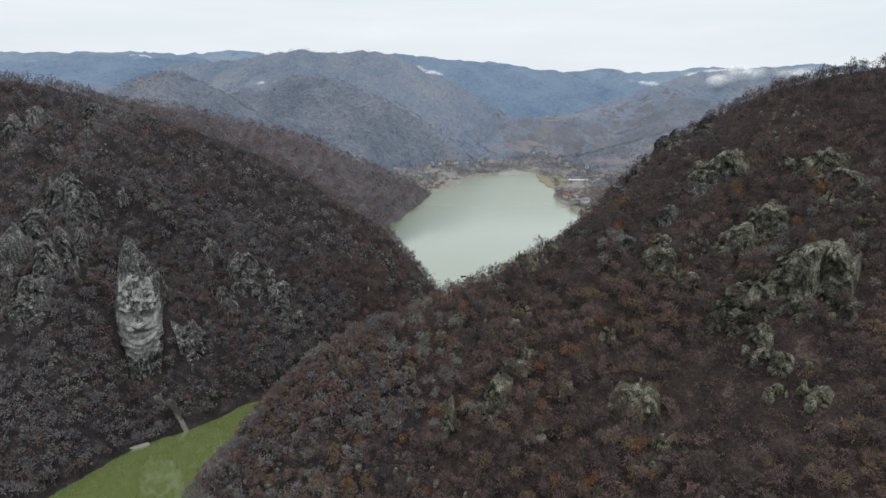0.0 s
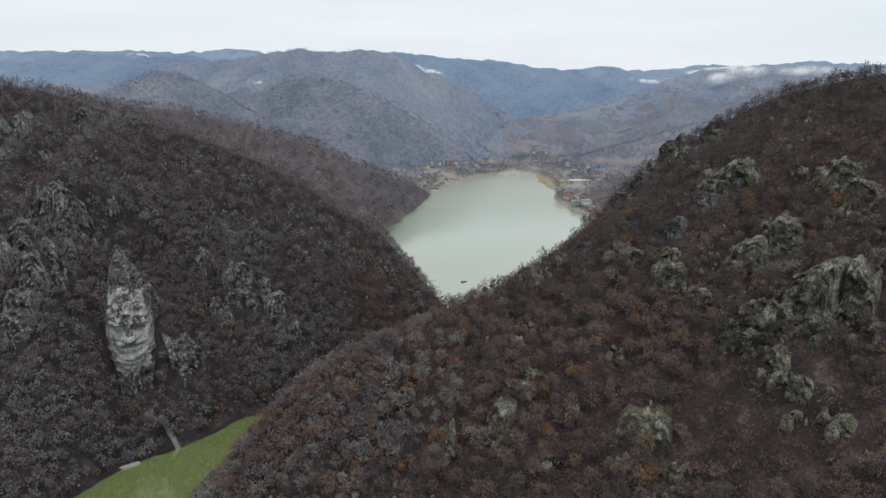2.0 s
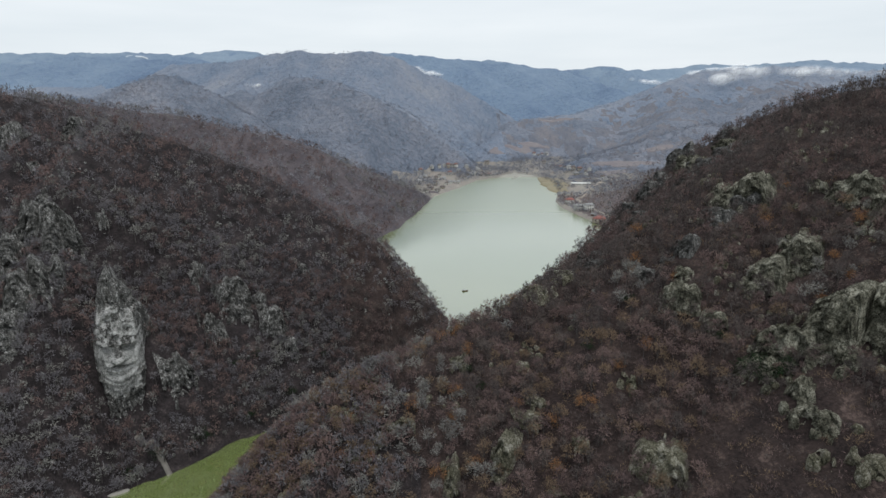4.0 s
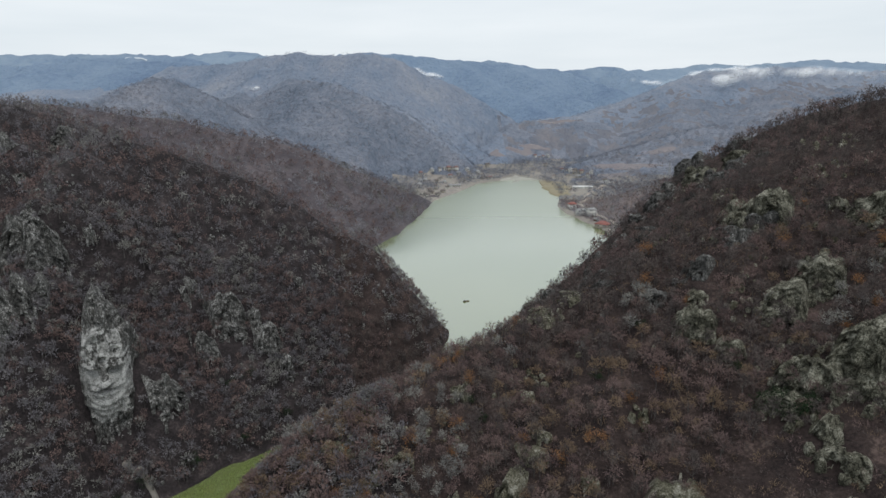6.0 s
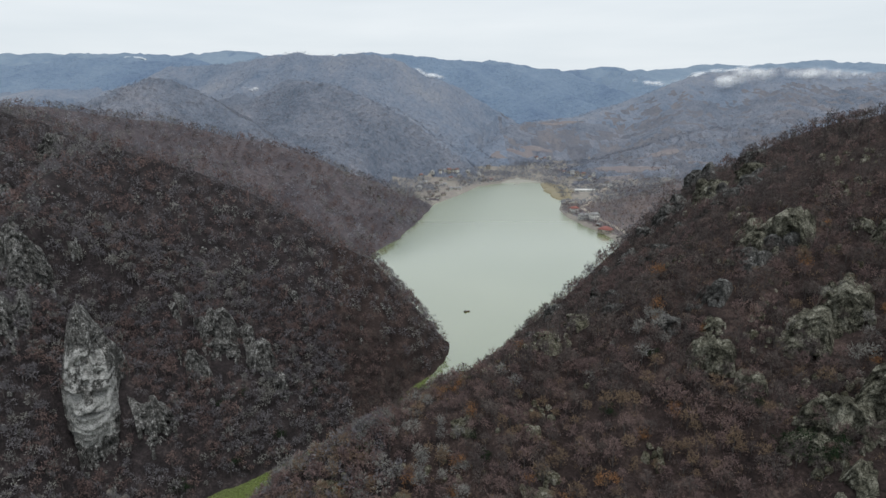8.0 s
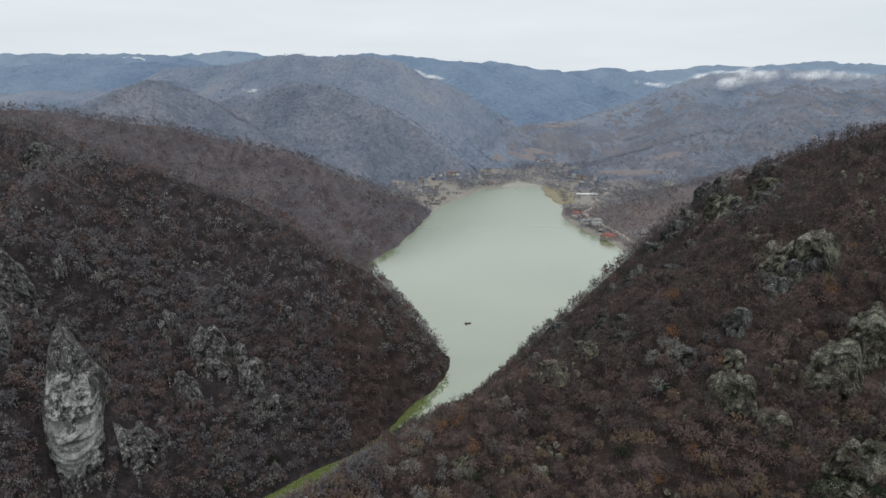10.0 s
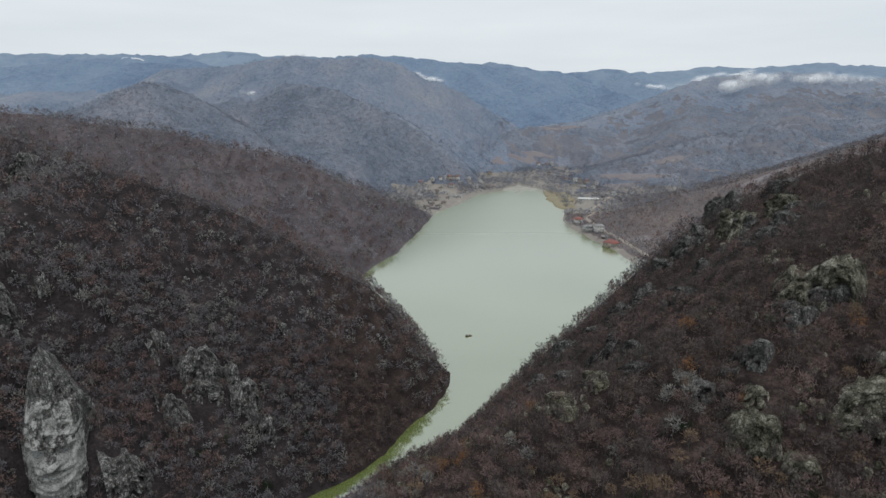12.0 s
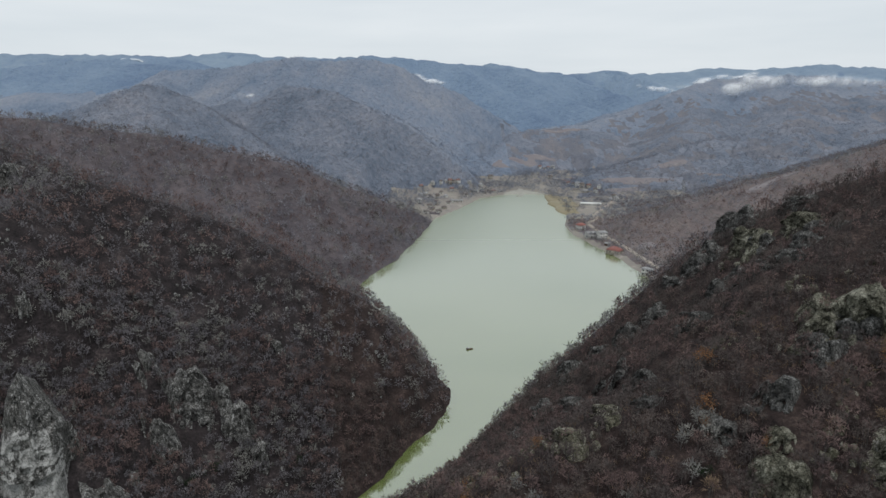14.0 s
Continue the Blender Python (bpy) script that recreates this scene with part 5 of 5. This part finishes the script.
TRACK = surface("earthy_gravel", [(0.13, 0.12, 0.105), (0.22, 0.205, 0.185)], 4, fine=0.5, bump=0.4, bump_size=0.5)
ribbon("road", [(207, 584), (205, 610), (203, 635), (201, 662), (198, 683), (195, 703), (192, 721), (191, 752), (190, 783), (205, 800), (222, 850), (250, 900), (275, 950)], 5.0, ASPHALT, 0.3, "pale narrow road along the lake", "road")
ribbon("track", [(-97, 215.5), (-99.8, 218), (-102.5, 219.8), (-106, 222.6), (-109.5, 224.6), (-113, 225.6)], 1.8, TRACK, 0.12, "gravel track down to the water", "track")


def flat(name, line, level, material, label, category, ragged=5):
    """A thin low bank with an uneven outline round a line of corners, with sloping edges."""
    pts = []
    for a, b in zip(line, line[1:] + line[:1]):
        n = max(2, int(math.dist(a, b) / 4))
        pts += [(a[0] + (b[0] - a[0]) * i / n, a[1] + (b[1] - a[1]) * i / n) for i in range(n)]
    pts = np.array(pts, float)
    for _ in range(8):
        pts = (np.roll(pts, 1, 0) + 2 * pts + np.roll(pts, -1, 0)) / 4
    middle = pts.mean(0)
    pts = pts + (pts - middle) / np.linalg.norm(pts - middle, axis=1)[:, None] * (fractal(pts[:, 0], pts[:, 1], 12, 3, 1) * ragged)[:, None]
    inner = middle + (pts - middle) * 0.9
    n = len(pts)
    verts = np.concatenate([np.column_stack([pts, np.full(n, -0.3)]), np.column_stack([inner, np.full(n, level)]), [[*middle, level + 0.05]]])
    a = np.arange(n)
    b = (a + 1) % n
    tris = np.concatenate([np.stack([a, b, b + n], 1), np.stack([a, b + n, a + n], 1), np.stack([a + n, b + n, np.full(n, 2 * n)], 1)])
    return tagged(new(name, mesh_of(name, verts, tris, material)), label, category, kind="structure")


MUD = surface("olive_mud", [(0.18, 0.155, 0.09), (0.25, 0.21, 0.13), (0.22, 0.20, 0.12)], 25, fine=4, rough=0.5, bump=0.1, bump_size=1)
SILT = surface("pale_silt", [(0.25, 0.24, 0.21), (0.36, 0.35, 0.31)], 12, fine=2, rough=0.6, bump=0.1, bump_size=1)
flat("mudflat", [(176, 1000), (205, 985), (232, 945), (246, 900), (225, 858), (190, 828), (172, 850), (170, 920)], 2.5, MUD, "olive-brown mudflat at the head of the bay", "mudflat", 9)
flat("silt_flat", [(100, 994), (124, 1000), (146, 1008), (170, 1002), (190, 992), (198, 1015), (188, 1048), (158, 1074), (126, 1050), (106, 1018)], 0.9, SILT, "pale silt flat where the stream meets the bay", "silt flat", 8)
flat("sandbar", [(160, 1062), (182, 1050), (196, 1010), (200, 975), (188, 970), (172, 1015), (150, 1045)], 1.5, SILT, "pale silt bar at the stream's mouth", "sandbar", 6)
flat("sandbar", [(104, 995), (125, 1003), (143, 1030), (139, 1040), (120, 1022)], 1.3, SILT, "pale silt bar at the stream's mouth", "sandbar", 6)
flat("sandbar", [(128, 975), (140, 985), (152, 1005), (146, 1010), (134, 994)], 0.35, SILT, "pale silt bar at the stream's mouth", "sandbar", 4)


# ---------------------------------------------------------------- boats, pylon, mist
def boat(x, y, turn, label, group):
    """A flat open boat > hull, deck, bench, cabin."""
    ob = tagged(new("boat"), label, "boat", group)
    ob.matrix_basis = pose(x, y, 0, 0, 0, turn)
    outline = [(-2.2, -0.7), (1.2, -0.75), (2.4, 0), (1.2, 0.75), (-2.2, 0.7)]
    v = [(a * 0.85, b * 0.7, -0.2) for a, b in outline] + [(a, b, 0.45) for a, b in outline] + [(a * 0.93, b * 0.86, 0.45) for a, b in outline] + [(a * 0.85, b * 0.75, 0.05) for a, b in outline]
    f = [(r5 * 5 + i, r5 * 5 + (i + 1) % 5, r5 * 5 + 5 + (i + 1) % 5, r5 * 5 + 5 + i) for r5 in range(3) for i in range(5)]
    part("hull", mesh_of("hull", v, f, TIMBER), ob)
    part("deck", box_mesh("deck", -1.8, 1.2, -0.5, 0.5, 0.06, 0.12, TIMBER), ob)
    part("bench", box_mesh("bench", -0.3, 0.1, -0.6, 0.6, 0.3, 0.36, PLASTER_TAN), ob)
    part("cabin", box_mesh("cabin", -1.6, -0.6, -0.45, 0.45, 0.12, 1.2, TILE_GREY), ob)
    return ob


boat(25, 424, 12, "small dark boat alone on the open bay", "boats on the bay")
boat(176, 651, 60, "small boat moored by the restaurant", "boats on the bay")
boat(180, 645, 40, "small boat moored by the restaurant", "boats on the bay")


def pylon(x, y, tall):
    """A lattice power pylon > four legs, cross-arms, braces."""
    ob = tagged(new("power_pylon"), "thin grey steel lattice power pylon", "pylon")
    ob.matrix_basis = pose(x, y, float(height(x, y)))
    corners = [(-1, -1), (1, -1), (1, 1), (-1, 1)]
    for a, b in corners:
        part("leg", mesh_of("leg", *strip([(a * 2.4, b * 2.4, -0.5), (a * 0.5, b * 0.5, tall)], [0.16, 0.1], 4), TILE_GREY), ob)
    for i in range(6):
        z0, z1 = tall * i / 6, tall * (i + 1) / 6
        r0, r1 = 2.4 - 1.9 * z0 / tall, 2.4 - 1.9 * z1 / tall
        for (a, b), (c, d) in zip(corners, corners[1:] + corners[:1]):
            part("brace", mesh_of("brace", *strip([(a * r0, b * r0, z0), (c * r1, d * r1, z1)], [0.07, 0.07], 3), TILE_GREY), ob)
    for z, half in ((0.72, 4.0), (0.84, 3.4), (0.96, 2.6)):
        part("cross_arm", box_mesh("cross_arm", -half, half, -0.18, 0.18, tall * z - 0.15, tall * z + 0.15, TILE_GREY), ob)
    return ob


pylon(319, 820, 26)


def mist_material():
    m = bpy.data.materials.new("thin_mist")
    m.use_nodes = True
    n, k = m.node_tree.nodes, m.node_tree.links
    n.clear()
    out, mix, clear, white = n.new("ShaderNodeOutputMaterial"), n.new("ShaderNodeMixShader"), n.new("ShaderNodeBsdfTransparent"), n.new("ShaderNodeBsdfPrincipled")
    white.inputs["Base Color"].default_value, white.inputs["Roughness"].default_value = (0.92, 0.93, 0.94, 1), 1.0
    white.inputs["Subsurface Weight"].default_value = 0.0
    uv, geo, grad, wisp = n.new("ShaderNodeUVMap"), n.new("ShaderNodeNewGeometry"), n.new("ShaderNodeTexGradient"), n.new("ShaderNodeTexNoise")
    grad.gradient_type = "SPHERICAL"
    k.new(uv.outputs["UV"], grad.inputs["Vector"])
    wisp.inputs["Scale"].default_value, wisp.inputs["Detail"].default_value, wisp.inputs["Roughness"].default_value = 0.028, 5.0, 0.55
    k.new(geo.outputs["Position"], wisp.inputs["Vector"])
    shape = n.new("ShaderNodeMath")
    shape.operation = "MULTIPLY"
    ragged = n.new("ShaderNodeMapRange")
    ragged.inputs["From Min"].default_value, ragged.inputs["From Max"].default_value, ragged.inputs["To Max"].default_value = 0.37, 0.66, 1.0
    k.new(wisp.outputs["Fac"], ragged.inputs["Value"])
    k.new(grad.outputs["Fac"], shape.inputs[0])
    k.new(ragged.outputs["Result"], shape.inputs[1])
    k.new(shape.outputs[0], mix.inputs["Fac"])
    k.new(clear.outputs["BSDF"], mix.inputs[1])
    k.new(white.outputs["BSDF"], mix.inputs[2])
    k.new(mix.outputs["Shader"], out.inputs["Surface"])
    return m


MIST = mist_material()


def mist(line, count, wide, tall, seed, label):
    """A drift of thin mist along a line of places: soft overlapping tufts, each a curved disc."""
    rng = np.random.RandomState(seed)
    ob = tagged(new("mist"), label, "mist", kind="stuff")
    verts, tris, uvs = [], [], []
    line = np.array(line, float)
    for i in range(count):
        s = (i + rng.uniform(0.1, 0.9)) / count * (len(line) - 1)
        j = min(int(s), len(line) - 2)
        c = line[j] + (line[j + 1] - line[j]) * (s - j) + rng.normal(0, 1, 3) * (wide * 0.12, 12, tall * 0.2)
        w, h = wide * rng.uniform(0.6, 1.1), tall * rng.uniform(0.6, 1.1)
        turn, slant = rng.uniform(-0.35, 0.35), rng.uniform(-0.1, 0.35)
        at = len(verts)
        verts.append(c)
        uvs.append((0.0, 0.0))
        for ring in (0.5, 1.0):
            for q in range(14):
                a = 2 * np.pi * q / 14
                du, dv = ring * np.cos(a), ring * np.sin(a)
                verts.append(c + np.array([du * w * np.cos(turn), du * w * np.sin(turn) + 6 * ring * ring, dv * h + du * w * slant * 0.3]))
                uvs.append((du, dv))
        for q in range(14):
            p = (q + 1) % 14
            tris += [(at, at + 1 + q, at + 1 + p), (at + 1 + q, at + 15 + q, at + 15 + p), (at + 1 + q, at + 15 + p, at + 1 + p)]
    me = smooth(mesh_of("mist_tufts", verts, tris, MIST))
    layer = me.uv_layers.new(name="UVMap")
    layer.data.foreach_set("uv", np.array([uvs[i] for t in tris for i in t], np.float32).ravel())
    part("mist_tufts", me, ob)
    return ob


mist([(-72, 1395, 201), (-43, 1395, 188), (-7, 1400, 177), (29, 1400, 171)], 16, 20, 8, 1, "white drift of mist on a wooded hillside")
mist([(625, 1900, 171), (668, 1900, 163), (702, 1900, 157)], 9, 34, 9, 2, "white drift of mist in a far valley")
mist([(719, 1800, 163), (765, 1800, 180), (812, 1800, 193)], 12, 36, 11, 3, "slanting drift of mist on a far ridge")
mist([(687, 1500, 183), (727, 1500, 190), (753, 1500, 194)], 8, 26, 6, 6, "slanting drift of mist on a far ridge")
mist([(646, 1395, 155), (668, 1395, 171), (704, 1400, 180), (778, 1400, 183), (840, 1390, 178), (903, 1380, 176), (989, 1340, 166), (1130, 1290, 172)], 34, 34, 15, 4, "long ragged drift of mist over a wooded ridge")
mist([(-329, 1150, 149), (-316, 1150, 146), (-300, 1150, 146)], 3, 12, 6, 5, "faint wisp of mist on a wooded hill")


def snow_field(x, y, a, b):
    u, v = np.meshgrid(np.linspace(-1, 1, 16), np.linspace(-1, 1, 8), indexing="ij")
    px, py = x + u * a, y + v * b
    verts = np.stack([px, py, height(px, py) + 8 - 3 * (u * u + v * v)], -1).reshape(-1, 3)
    i = np.arange(128).reshape(16, 8)
    quads = np.stack([i[:-1, :-1], i[1:, :-1], i[1:, 1:], i[:-1, 1:]], -1).reshape(-1, 4)
    return tagged(new("snow_field", smooth(mesh_of("snow_field", verts, quads, SNOW))), "snowy clearing on a far hilltop", "snow", kind="structure")


SNOW = surface("old_snow", [(0.40, 0.45, 0.51), (0.6, 0.64, 0.68)], 40, fine=6, bump=0.2, bump_size=3)
snow_field(-1085, 2385, 40, 6)

def power_pylon(x, y, tall):
    """A slim lattice mast: four tapering legs, cross braces between them, three cross-arms with hanging insulators."""
    ob = tagged(new("power_pylon"), "pale grey steel lattice pylon on a brushy slope", "pylon")
    ob.matrix_basis = pose(x, y, float(height(x, y)) - 0.3)

    def half(z):
        return 2.0 - 1.6 * z / tall

    corners = [(-1, -1), (1, -1), (1, 1), (-1, 1)]
    for a, b in corners:
        part("leg", mesh_of("leg", *strip([(a * half(0), b * half(0), 0), (a * half(tall), b * half(tall), tall)], [0.17, 0.10], 5), GALVANISED), ob)
    levels = [tall * q for q in (0.0, 0.17, 0.32, 0.46, 0.58, 0.69, 0.79, 0.88, 0.95)]
    for low, high in zip(levels[:-1], levels[1:]):
        for i in range(4):
            (a, b), (c, d) = corners[i], corners[(i + 1) % 4]
            for (e, f), (g, h) in (((a, b), (c, d)), ((c, d), (a, b))):
                part("brace", mesh_of("brace", *strip([(e * half(low), f * half(low), low), (g * half(high), h * half(high), high)], [0.07, 0.07], 4), GALVANISED), ob)
    for z, reach in ((0.70, 3.4), (0.83, 2.7), (0.96, 2.0)):
        arm = part("cross_arm", mesh_of("cross_arm", *strip([(-reach, 0, z * tall), (0, 0, z * tall + 0.35), (reach, 0, z * tall)], [0.08, 0.16, 0.08], 5), GALVANISED), ob)
        for side in (-1, 1):
            part("insulator", mesh_of("insulator", *strip([(side * reach, 0, z * tall), (side * reach, 0, z * tall - 0.9)], [0.09, 0.07], 6), GLASS), arm, "dark hanging insulator")
    return ob


GALVANISED = surface("galvanised_steel", [(0.30, 0.31, 0.32), (0.42, 0.43, 0.44)], 2, rough=0.55, bump=0.0)
power_pylon(312, 800, 21)

flat("gravel_bank", [(-117, 200), (-113, 203.5), (-107, 206.5), (-105, 209), (-110, 208), (-117, 204)], 0.7, GRAVEL, "small pale gravel bank at the water's edge", "gravel bank", 1.5)
